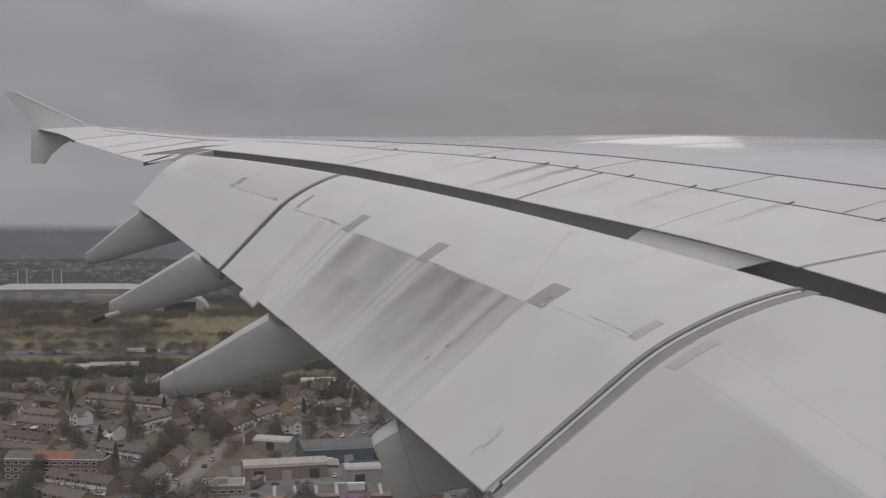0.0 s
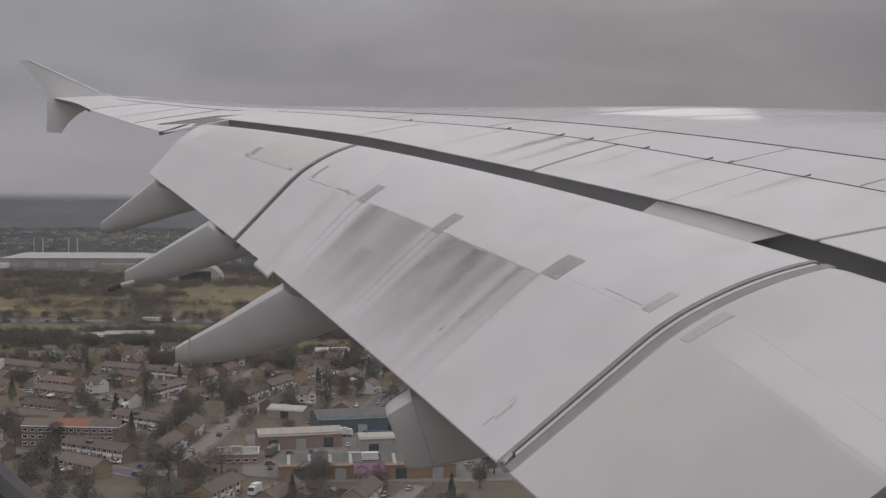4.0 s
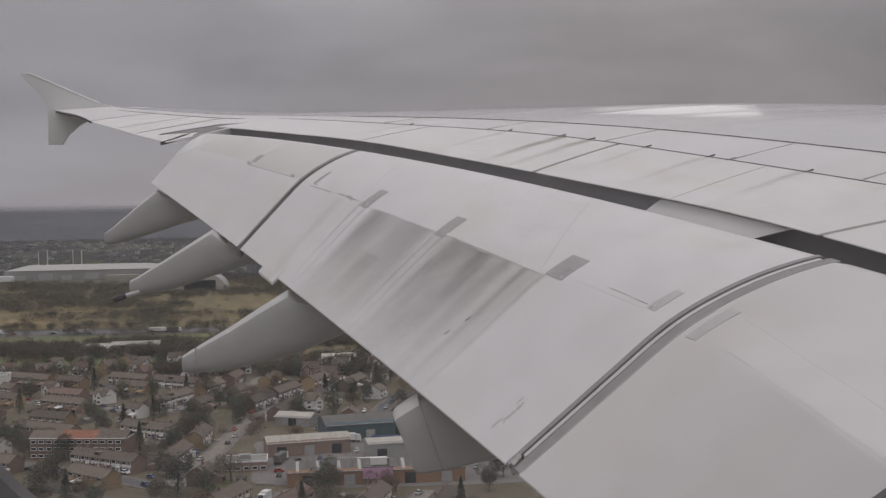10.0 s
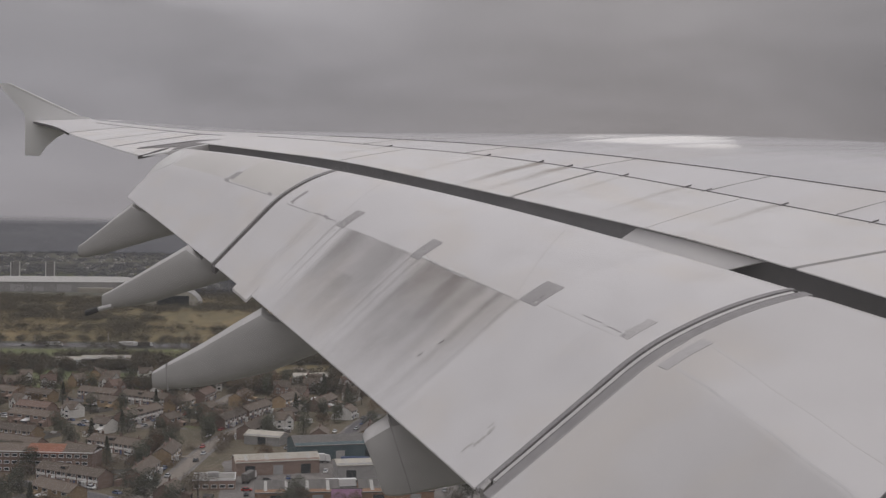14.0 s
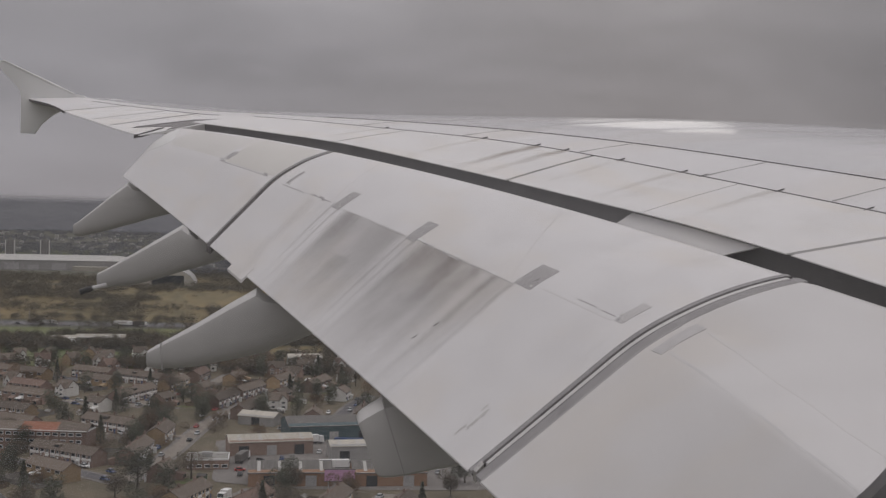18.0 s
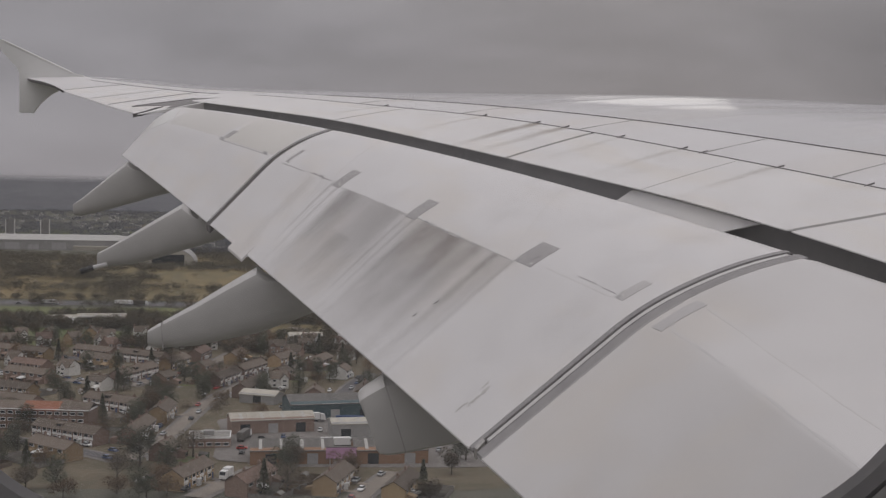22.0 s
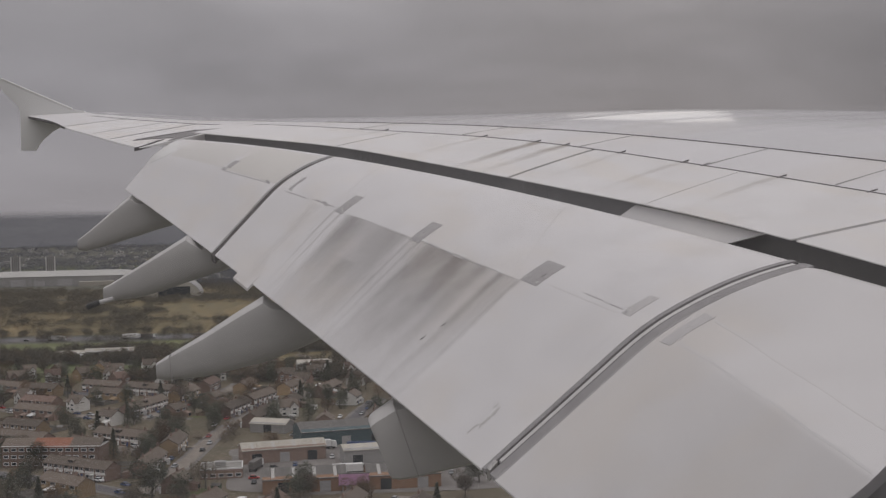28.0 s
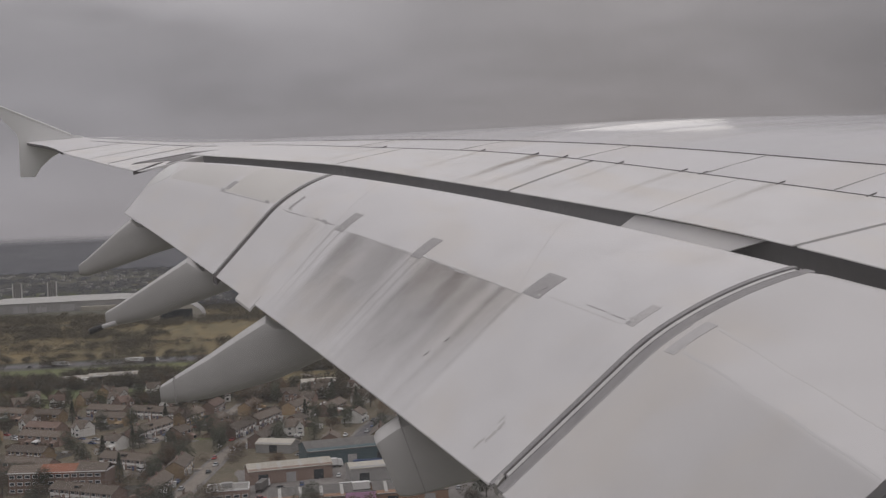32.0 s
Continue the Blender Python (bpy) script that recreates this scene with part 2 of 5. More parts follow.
M_SEAL = material("flap_seal", (0.55, 0.54, 0.54), (0.62, 0.61, 0.60), 3.0, 0.45)
M_METAL = material("worn_metal", (0.35, 0.34, 0.33), (0.55, 0.53, 0.52), 6.0, 0.35, metal=0.8)
M_LINING = material("cabin_lining", (0.66, 0.65, 0.64), (0.72, 0.71, 0.70), 20.0, 0.7)
M_GASKET = material("window_gasket", (0.42, 0.415, 0.425), (0.50, 0.49, 0.50), 30.0, 0.55)

# a milky film on the pane stands in for haze in the air
M_PANE = bpy.data.materials.new("hazed_acrylic")
M_PANE.use_nodes = True
pn, pl = M_PANE.node_tree.nodes, M_PANE.node_tree.links
p_clear, p_film, p_mix = pn.new("ShaderNodeBsdfTransparent"), pn.new("ShaderNodeBsdfTranslucent"), pn.new("ShaderNodeMixShader")
p_film.inputs["Color"].default_value = (0.9, 0.9, 0.9, 1)
p_mix.inputs[0].default_value = 0.038
pl.new(p_clear.outputs[0], p_mix.inputs[1])
pl.new(p_film.outputs[0], p_mix.inputs[2])
pl.new(p_mix.outputs[0], pn["Material Output"].inputs["Surface"])

M_GROUND = material("winter_ground", (0.085, 0.088, 0.066), (0.130, 0.124, 0.098), 0.006, 0.95, detail=8, coord="Object", fine=9)
M_FIELD_BROWN = material("rough_heath", (0.100, 0.092, 0.050), (0.250, 0.186, 0.090), 0.009, 0.95, stretch=(1.2, 0.35, 1), detail=8)
M_FIELD_GREEN = material("pasture", (0.092, 0.112, 0.046), (0.156, 0.162, 0.070), 0.01, 0.95, detail=8)
M_FIELD_BRIGHT = material("winter_grass", (0.118, 0.144, 0.052), (0.184, 0.188, 0.082), 0.02, 0.95, detail=8)
M_GARDEN = material("garden_ground", (0.088, 0.080, 0.050), (0.165, 0.132, 0.092), 0.06, 0.95, detail=8)
M_ASPHALT = material("asphalt", (0.083, 0.080, 0.086), (0.127, 0.121, 0.125), 0.08, 0.9)
M_CONCRETE = material("concrete_yard", (0.145, 0.135, 0.126), (0.220, 0.203, 0.190), 0.05, 0.9)
M_STREET = material("worn_street", (0.190, 0.168, 0.145), (0.260, 0.228, 0.195), 0.1, 0.95)
M_PATHWAY = material("gravel_lane", (0.242, 0.204, 0.167), (0.330, 0.286, 0.238), 0.1, 0.95)
M_PAINT_LINE = material("road_paint", (0.5, 0.5, 0.48), (0.6, 0.6, 0.58), 0.5, 0.8)
# distance haze is painted here: a grey-blue colour that fades out upwards
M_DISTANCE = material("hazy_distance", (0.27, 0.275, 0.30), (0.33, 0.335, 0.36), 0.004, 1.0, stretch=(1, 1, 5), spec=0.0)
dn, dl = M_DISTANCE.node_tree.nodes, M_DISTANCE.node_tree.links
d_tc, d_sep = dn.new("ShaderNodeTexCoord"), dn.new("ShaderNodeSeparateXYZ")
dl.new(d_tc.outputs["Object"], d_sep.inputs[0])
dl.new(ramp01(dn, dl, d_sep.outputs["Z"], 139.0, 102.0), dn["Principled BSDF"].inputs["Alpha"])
M_TREE = material("bare_twigs", (0.118, 0.100, 0.078), (0.178, 0.148, 0.114), 0.35, 0.95, vary=0.35)
M_TREE_RUST = material("russet_twigs", (0.152, 0.110, 0.074), (0.225, 0.158, 0.104), 0.35, 0.95, vary=0.3)
M_EVERGREEN = material("evergreen_needles", (0.095, 0.100, 0.075), (0.140, 0.146, 0.106), 0.5, 0.9, vary=0.3)
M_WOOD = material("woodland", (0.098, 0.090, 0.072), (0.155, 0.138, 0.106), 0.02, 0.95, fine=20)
# the blue-grey of the far woods carries the haze of distance in its colour
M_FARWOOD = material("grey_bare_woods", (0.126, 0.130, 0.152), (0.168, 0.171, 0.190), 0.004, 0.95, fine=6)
for m in (M_TREE, M_TREE_RUST, M_EVERGREEN, M_WOOD, M_FARWOOD):
    # fine twigs and leaves let half of the light through
    n, l = m.node_tree.nodes, m.node_tree.links
    p = n["Principled BSDF"]
    thin, both = n.new("ShaderNodeBsdfTranslucent"), n.new("ShaderNodeMixShader")
    l.new(p.inputs["Base Color"].links[0].from_socket, thin.inputs["Color"])
    both.inputs[0].default_value = 0.5
    l.new(p.outputs[0], both.inputs[1])
    l.new(thin.outputs[0], both.inputs[2])
    l.new(both.outputs[0], n["Material Output"].inputs["Surface"])
M_BARK = material("bark", (0.09, 0.078, 0.066), (0.14, 0.12, 0.105), 2.0, 0.95)
M_BRICK = material("brick_wall", (0.19, 0.135, 0.11), (0.27, 0.195, 0.16), 0.9, 0.9, vary=0.3)
M_BRICK_YELLOW = material("stock_brick", (0.28, 0.20, 0.12), (0.36, 0.27, 0.17), 0.9, 0.9, vary=0.25)
M_RENDER = material("white_render", (0.62, 0.61, 0.58), (0.74, 0.73, 0.70), 0.8, 0.8, vary=0.08)
M_TILE = material("brown_roof_tiles", (0.105, 0.085, 0.069), (0.160, 0.130, 0.105), 0.8, 0.85, vary=0.3)
M_TILE_RED = material("red_roof_tiles", (0.120, 0.083, 0.068), (0.170, 0.115, 0.092), 0.8, 0.85, vary=0.3)
M_FELT = material("flat_roof_felt", (0.22, 0.215, 0.20), (0.30, 0.29, 0.27), 0.2, 0.9)
M_SHEET = material("pale_roof_sheet", (0.36, 0.34, 0.29), (0.46, 0.43, 0.37), 0.1, 0.7, stretch=(6, 0.4, 1), vary=0.2)
M_SHEET_DARK = material("dark_roof_sheet", (0.10, 0.095, 0.09), (0.16, 0.15, 0.14), 0.1, 0.75, stretch=(6, 0.4, 1))
M_CLADDING = material("grey_cladding", (0.30, 0.30, 0.29), (0.38, 0.37, 0.36), 0.3, 0.7, vary=0.15)
M_CLAD_TEAL = material("teal_cladding", (0.05, 0.085, 0.095), (0.07, 0.11, 0.12), 0.3, 0.6)
M_WHITE = material("white_paint", (0.70, 0.70, 0.69), (0.78, 0.78, 0.77), 1.0, 0.5)
M_GLASS = material("dark_window_glass", (0.03, 0.035, 0.04), (0.05, 0.055, 0.06), 1.0, 0.15)
M_SKYLIGHT = material("rooflight", (0.36, 0.355, 0.33), (0.42, 0.41, 0.39), 1.0, 0.4)
M_ORANGE = material("orange_brick", (0.24, 0.145, 0.095), (0.30, 0.185, 0.12), 0.8, 0.9)
M_ORANGE_TILE = material("orange_roof_tiles", (0.235, 0.098, 0.062), (0.300, 0.135, 0.085), 0.8, 0.85)
M_FENCE = material("brown_fence_boards", (0.13, 0.10, 0.075), (0.20, 0.155, 0.115), 0.8, 0.9, vary=0.25)
M_FENCE_GREY = material("grey_fence_boards", (0.17, 0.16, 0.145), (0.24, 0.225, 0.20), 0.8, 0.9, vary=0.25)
M_SHED_GREEN = material("green_shed_paint", (0.07, 0.10, 0.07), (0.10, 0.13, 0.09), 1.5, 0.8)
M_BLUE = material("sign_blue", (0.03, 0.10, 0.32), (0.045, 0.13, 0.38), 0.5, 0.5)
M_PINK = material("pink_poster", (0.48, 0.26, 0.42), (0.56, 0.33, 0.50), 0.4, 0.6)
M_LORRY = material("white_lorry_body", (0.68, 0.68, 0.67), (0.75, 0.75, 0.74), 0.6, 0.45)
M_CAR = [material(nm, a, tuple(min(1, v * 1.15) for v in a), 0.6, 0.3) for nm, a in (
    ("white_car_paint", (0.7, 0.7, 0.7)), ("silver_car_paint", (0.38, 0.39, 0.40)), ("black_car_paint", (0.02, 0.02, 0.022)),
    ("red_car_paint", (0.33, 0.03, 0.025)), ("blue_car_paint", (0.03, 0.06, 0.16)))]


# ---- mesh helpers ----
class Build:
    """Collects vertices and faces of one mesh."""

    def __init__(self):
        self.v, self.f = [], []

    def add(self, verts, faces):
        k = len(self.v)
        self.v += [tuple(p) for p in verts]
        self.f += [tuple(i + k for i in q) for q in faces]
        return self

    def box(self, x0, x1, y0, y1, z0, z1):
        return self.add([(x0, y0, z0), (x1, y0, z0), (x1, y1, z0), (x0, y1, z0), (x0, y0, z1), (x1, y0, z1), (x1, y1, z1), (x0, y1, z1)],
                        [(0, 3, 2, 1), (4, 5, 6, 7), (0, 1, 5, 4), (1, 2, 6, 5), (2, 3, 7, 6), (3, 0, 4, 7)])

    def loft(self, rings, closed=True, caps=True):
        n, k = len(rings[0]), len(self.v)
        for ring in rings:
            self.v += [tuple(p) for p in ring]
        m = n if closed else n - 1
        for i in range(len(rings) - 1):
            for j in range(m):
                a, b = k + i * n + j, k + i * n + (j + 1) % n
                self.f.append((a, b, b + n, a + n))
        if caps and closed:
            self.f.append(tuple(range(k + n - 1, k - 1, -1)))
            e = k + (len(rings) - 1) * n
            self.f.append(tuple(range(e, e + n)))
        return self

    def mesh(self, name, mat, smooth=False, uv=None):
        me = bpy.data.meshes.new(name)
        me.from_pydata(self.v, [], self.f)
        me.materials.append(mat)
        if uv:
            lay = me.uv_layers.new(name="skin")
            idx = np.empty(len(me.loops), int)
            me.loops.foreach_get("vertex_index", idx)
            arr = np.array([uv(*p) for p in self.v], float)[idx]
            lay.data.foreach_set("uv", arr.ravel())
        bm = bmesh.new()
        bm.from_mesh(me)
        bmesh.ops.recalc_face_normals(bm, faces=bm.faces)
        if smooth:
            for fc in bm.faces:
                fc.smooth = True
            for ed in bm.edges:
                if len(ed.link_faces) == 2 and ed.calc_face_angle(0) > radians(32):
                    ed.smooth = False
        bm.to_mesh(me)
        bm.free()
        return me


def part(name, build, mat, parent, label="", smooth=False, uv=None):
    ob = new(name, build.mesh(name, mat, smooth, uv) if isinstance(build, Build) else build)
    ob.parent = parent
    return tagged(ob, label) if label else ob


def thing(name, m, label, category, group="", kind=""):
    ob = new(name)
    ob.matrix_world = m
    ob.empty_display_size = 0.5
    return tagged(ob, label, category, group, kind)


def spline(xs, ys):
    """A smooth curve through the stations."""
    xs, ys = np.array(xs, float), np.array(ys, float)
    d = np.gradient(ys, xs)

    def at(x):
        i = int(np.clip(np.searchsorted(xs, x) - 1, 0, len(xs) - 2))
        h = xs[i + 1] - xs[i]
        t = (x - xs[i]) / h
        if t < 0 or t > 1:
            j = 0 if t < 0 else -1
            return float(ys[j] + d[j] * (x - xs[j]))
        return float((2 * t**3 - 3 * t**2 + 1) * ys[i] + (t**3 - 2 * t**2 + t) * h * d[i] + (3 * t**2 - 2 * t**3) * ys[i + 1] + (t**3 - t**2) * h * d[i + 1])
    return at


# ---- the wing: x ahead, y outboard from the window, z above the eye ----
u_te = spline((3, 8, 10.7, 12, 14, 16, 18, 20, 22.2), (-2.7, -1.25, -0.45, -0.12, 0.285, 0.66, 1.01, 1.27, 1.54))
u_hinge = spline((3, 8, 11.65, 13, 15.6, 19, 21.8, 24.4, 28.4, 32.7, 36.5), (-2.0, -0.62, 0.166, 0.43, 0.90, 1.325, 1.63, 1.84, 2.24, 2.70, 3.12))
u_front = spline((3, 8, 12.4, 15.2, 17.6, 19.4, 22, 27, 32, 36.5), (-1.6, -0.32, 0.51, 0.964, 1.265, 1.45, 1.69, 2.13, 2.65, 3.14))
u_crest = spline((3, 8, 12, 16.3, 18, 19.5, 21.4, 24.8, 28.3, 31.6, 36.5), (-1.1, -0.1, 0.70, 1.31, 1.49, 1.60, 1.73, 1.92, 2.21, 2.56, 3.13))
u_ail = spline((22.2, 24.3, 27, 30.2, 31, 36.5), (1.27, 1.51, 1.85, 2.26, 2.39, 3.06))


def f_te(s):
    return 11.4 - 0.645 * s


def f_ail(s):
    return 4.99 - 0.397 * s


def f_hinge(s):
    return 12.46 - 0.645 * s if s < 22 else -1.73 - 0.46 * (s - 22)


def f_front(s):
    return 13.4 - 0.66 * s if s < 22 else -1.12 - 0.471 * (s - 22)


def f_crest(s):
    return 18.5 - 0.71 * s


def f_lead(s):
    return 21.2 - 0.745 * s


def u_lead(s):
    return u_crest(s) - 0.62 * (1 - s / 52)


def skin_uv(f0, f1):
    return lambda x, y, z: ((x - f0(y)) / (f1(y) - f0(y)), y)


def spans(a, b, step=0.6):
    return np.linspace(a, b, max(2, int((b - a) / step) + 1))


wing = thing("aircraft_wing", pose(0, 0, EYE_HEIGHT, 0, 0, 3), "white airliner wing with flaps lowered and grey grime", "aircraft wing")


def glint_swell(s, t):
    """A shallow swell added to the upper skin to shape the glint, t from the front joint to the crest."""
    d = s - 16.48
    hump = 0.042 * math.exp(-(d / (0.8 if d > 0 else 1.15))**2) * min(1.0, t / 0.1, (1 - t) / 0.5)
    lean = 0.030 * math.sin((t - 0.32) / 0.32 * math.pi / 2) if t < 0.64 else 0.030 * (1 - t) / 0.36
    return hump + lean * min(1.0, t / 0.1) * d * math.exp(-(d / 1.5)**2)


def top_curve(s):
    """Upper skin from the hinge line to the leading edge."""
    fs = [f_hinge(s) + 0.012, f_front(s), f_crest(s), f_lead(s)]
    us = [u_hinge(s), u_front(s), u_crest(s), u_lead(s)]
    d1 = f_crest(s) - f_front(s)
    pts = [(fs[0], us[0]), ((fs[0] + fs[1]) / 2, (us[0] + us[1]) / 2 + 0.008)]
    m1 = (us[1] - us[0]) / (fs[1] - fs[0]) * 0.75
    for i in range(9):
        t = i / 9
        pts.append((fs[1] + d1 * t, (2 * t**3 - 3 * t**2 + 1) * us[1] + (t**3 - 2 * t**2 + t) * d1 * m1 + (3 * t**2 - 2 * t**3) * us[2] + glint_swell(s, t)))
    for i in range(8):
        a = i / 7 * math.pi / 2
        pts.append((fs[2] + (fs[3] - fs[2]) * math.sin(a), us[3] + (us[2] - us[3]) * math.cos(a)))
    return pts


def wing_ring(s):
    top = top_curve(s)
    thick = 1.15 * (1 - s / 44)
    lower = [(f_lead(s) - 0.5, u_lead(s) - 0.35 * thick), (f_crest(s), u_crest(s) - 0.62 - thick * 0.6), (f_front(s), u_front(s) - 0.3 - thick * 0.7), (f_hinge(s) + 0.03, u_hinge(s) - 0.12 - thick * 0.5)]
    return [(f, s, u) for f, u in top + lower]


part("wing_skin", Build().loft([wing_ring(s) for s in spans(2.0, 36.5, 0.25)]), M_SKIN, wing, "white painted wing skin", smooth=True, uv=skin_uv(f_hinge, f_lead))
slat = Build()
rings = []
for s in spans(3.0, 35.5, 0.25):
    up = [(f, s, u) for f, u in top_curve(s)[2:16]]
    rings.append([(x, y, z + 0.008) for x, y, z in up] + [(x, y, z - 0.03) for x, y, z in reversed(up)])
part("slat", slat.loft(rings), M_SLAT, wing, "smooth pale leading edge slat", smooth=True, uv=skin_uv(f_hinge, f_lead))


def ribbon(build, path, across, width, lift=0.004):
    """A thin strip along a path of points, width in the direction across."""
    rings = []
    for p in path:
        p = Vector(p)
        a = Vector(across).normalized() * width / 2
        rings.append([p - a + Vector((0, 0, lift)), p + a + Vector((0, 0, lift)), p + a - Vector((0, 0, 0.02)), p - a - Vector((0, 0, 0.02))])
    return build.loft(rings)


part("panel_seam", ribbon(Build(), [(f_front(s), s, u_front(s)) for s in spans(8, 21.0, 0.4)], (1, 0, 0), 0.011, 0.011), M_BRACKET, wing, "dark joint line across the skin")
part("hinge_seam", ribbon(Build(), [(f_hinge(s), s, u_hinge(s)) for s in spans(8, 22.1, 0.4)], (1, 0, 0), 0.019, 0.006), M_BRACKET, wing, "dark spoiler hinge line")
part("aileron_seam", ribbon(Build(), [(f_hinge(s), s, u_hinge(s)) for s in spans(23.9, 33.5, 0.4)], (1, 0, 0), 0.04, 0.006), M_SEAM, wing, "dark aileron hinge line")
for s in (9.9, 11.9, 13.3, 15.0, 17.0, 19.2):
    a, b = Vector((f_hinge(s), s, u_hinge(s))), Vector((f_front(s), s, u_front(s)))
    part("skin_joint", ribbon(Build(), [a.lerp(b, t) for t in (0.02, 0.25, 0.5, 0.75, 0.99)], (0, 1, 0), 0.009, 0.0105), M_FAINT if s < 10 else M_HAIRLINE, wing)
for s in (10.2, 11.55, 12.45, 13.32, 13.57, 14.4, 15.22, 15.68, 16.6, 18.6):
    a = Vector((f_hinge(s), s, u_hinge(s)))
    part("hinge_bracket", ribbon(Build(), [a + Vector((-0.03, 0, -0.01)), a + Vector((0.02, 0, 0.010)), a + Vector((0.075, 0, 0.026))], (0, 1, 0), 0.016, 0.005), M_BRACKET, wing, "dark hinge bracket")

def panel(name, s0, s1, fh, ft, uh, ut, mat, label, thick=0.16):
    rings = []
    for s in spans(s0, s1, 0.4):
        rows = []
        for i in range(7):
            t = i / 6
            # the inner panels' ends slant towards the root
            q = s - 0.45 * min(1.0, max(0.0, (12.87 - s) / 1.6)) * (1 - t)
            rows.append((fh(q) + (ft(q) - fh(q)) * t, q, uh(q) + (ut(q) - uh(q)) * t + 0.03 * t * (1 - t)))
        low = [(x, y, z - 0.012 - thick * (1 - i / 6)) for i, (x, y, z) in reversed(list(enumerate(rows)))]
        rings.append(rows + low)
    return part(name, Build().loft(rings), mat, wing, label, smooth=True, uv=skin_uv(ft, fh))


for s0, s1 in ((3.0, 11.235), (11.285, 12.864), (12.876, 14.735), (14.79, 18.07), (18.11, 22.15)):
    panel("spoiler", s0, s1, f_hinge, f_te, u_hinge, u_te, M_SPOILER, "white spoiler panel")
for s0, s1 in ((22.2, 25.07), (25.13, 26.98), (27.02, 30.2)):
    panel("aileron", s0, s1, f_hinge, f_ail, u_hinge, u_ail, M_SPOILER, "white aileron")
panel("tip_panel", 30.3, 36.5, f_hinge, f_ail, u_hinge, u_ail, M_SKIN, "white fixed wing tip panel")

def aileron_point(s, t, lift=0.012):
    return Vector((f_hinge(s) + (f_ail(s) - f_hinge(s)) * t, s, u_hinge(s) + (u_ail(s) - u_hinge(s)) * t + 0.03 * t * (1 - t) + lift))


# the gap's shade is laid on the aileron as dark plates
gap = Build()
upper = [(23.86, 0.84), (23.72, 0.66), (23.55, 0.48), (23.4, 0.31), (22.5, 0.2)]
lower = [(23.80, 0.88), (23.42, 0.76), (23.02, 0.69), (22.70, 0.63), (22.25, 0.75)]
gap.loft([[aileron_point(*a), aileron_point(*b), aileron_point(*b, -0.03), aileron_point(*a, -0.03)] for a, b in zip(upper, lower)])
part("aileron_gap", gap, M_BRACKET, wing, "painted shade of the gap at the aileron's inner end")
edge = Build()
edge.loft([[aileron_point(*a, 0.016), aileron_point(a[0] - 0.12, a[1] + 0.02, 0.016), aileron_point(a[0] - 0.12, a[1] + 0.02, 0.0), aileron_point(*a, 0.0)] for a in upper[:4]])
part("aileron_gap_edge", edge, M_SEAM, wing)
edge = Build()
edge.loft([[aileron_point(s, t, 0.014), aileron_point(s, t + 0.07, 0.014), aileron_point(s, t + 0.07, -0.05), aileron_point(s, t, -0.05)] for s, t in ((22.3, 0.97), (22.42, 0.87), (22.6, 0.78), (22.75, 0.71))])
part("aileron_gap_edge", edge, M_SEAM, wing)
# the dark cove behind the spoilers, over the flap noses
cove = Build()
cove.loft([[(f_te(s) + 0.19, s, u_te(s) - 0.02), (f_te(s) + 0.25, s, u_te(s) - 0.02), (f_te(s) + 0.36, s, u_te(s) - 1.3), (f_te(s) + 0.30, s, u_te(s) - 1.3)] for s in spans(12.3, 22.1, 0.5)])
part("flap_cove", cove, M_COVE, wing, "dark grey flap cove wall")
# behind the inner spoiler the slot's shade is put into a darker colour
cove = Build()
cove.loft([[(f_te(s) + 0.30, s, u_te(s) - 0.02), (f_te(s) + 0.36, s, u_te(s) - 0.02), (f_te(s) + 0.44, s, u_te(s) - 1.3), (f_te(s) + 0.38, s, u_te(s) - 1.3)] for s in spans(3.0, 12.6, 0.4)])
part("flap_cove", cove, M_COVE_SHADED, wing, "deep flap cove behind the inner spoiler, shade painted in")
door = Build()
rings = []
for s in spans(11.66, 13.10, 0.2):
    q = s + 0.66 - 0.34 * (s - 11.66) / 1.44
    rings.append([(f_te(s) + 0.10, s, u_te(s) - 0.05), (f_te(s) + 0.14, s, u_te(s) - 0.05), (f_te(q) - 0.03, q, u_te(q) - 0.42), (f_te(q) - 0.07, q, u_te(q) - 0.42)])
door.loft(rings)
part("cove_panel", door, M_DOOR, wing, "pale grey panel inside the flap slot")


# ---- flaps ----
def f_ft(s):
    return 6.27 - 0.468 * s


def f_fl(s):
    return 10.964 - 0.634 * s


def u_ft(s):
    d = s - 18
    return 3.8e-5 * d**3 - 0.002162 * d**2 + 0.251314 * d - 0.469989


def u_fl(s):
    d = s - 17.8
    return 0.866 + 0.1549 * d - 0.00673 * d * d


def crease(s):
    """Chord fraction of the crease; it runs aft towards the root on the inner flap."""
    d = max(0.0, 10.8 - s)
    return min(0.52, 0.54 - 0.104 * d + 0.0065 * d * d)


def flap_rise(t, s=18.0):
    k = crease(s)
    t = t * 0.52 / k if t < k else 0.52 + (t - k) * 0.48 / (1 - k)
    # steep straight rear, a crease at mid chord (sharper on the inner flap), then a rounded front
    x = min(1.0, max(0.0, (10.75 - s) / 1.1))
    rear, front = 1.33 + 0.025 * x, 0.86 - 0.12 * x
    w = 0.085 - 0.072 * x
    a, b = 0.52 - w, 0.52 + w
    if t < a:
        return rear * t
    if t < b:
        return rear * t - (rear - front) / (4 * w) * (t - a)**2
    v = rear * b - (rear - front) * w
    return v + front * (t - b) - (v + (1 - b) * front - 1) / (1 - b)**2 * (t - b)**2


def flap_point(s, t, lift=0.0):
    return Vector((f_ft(s) + (f_fl(s) - f_ft(s)) * t, s, u_ft(s) + (u_fl(s) - u_ft(s)) * flap_rise(t, s) + lift))


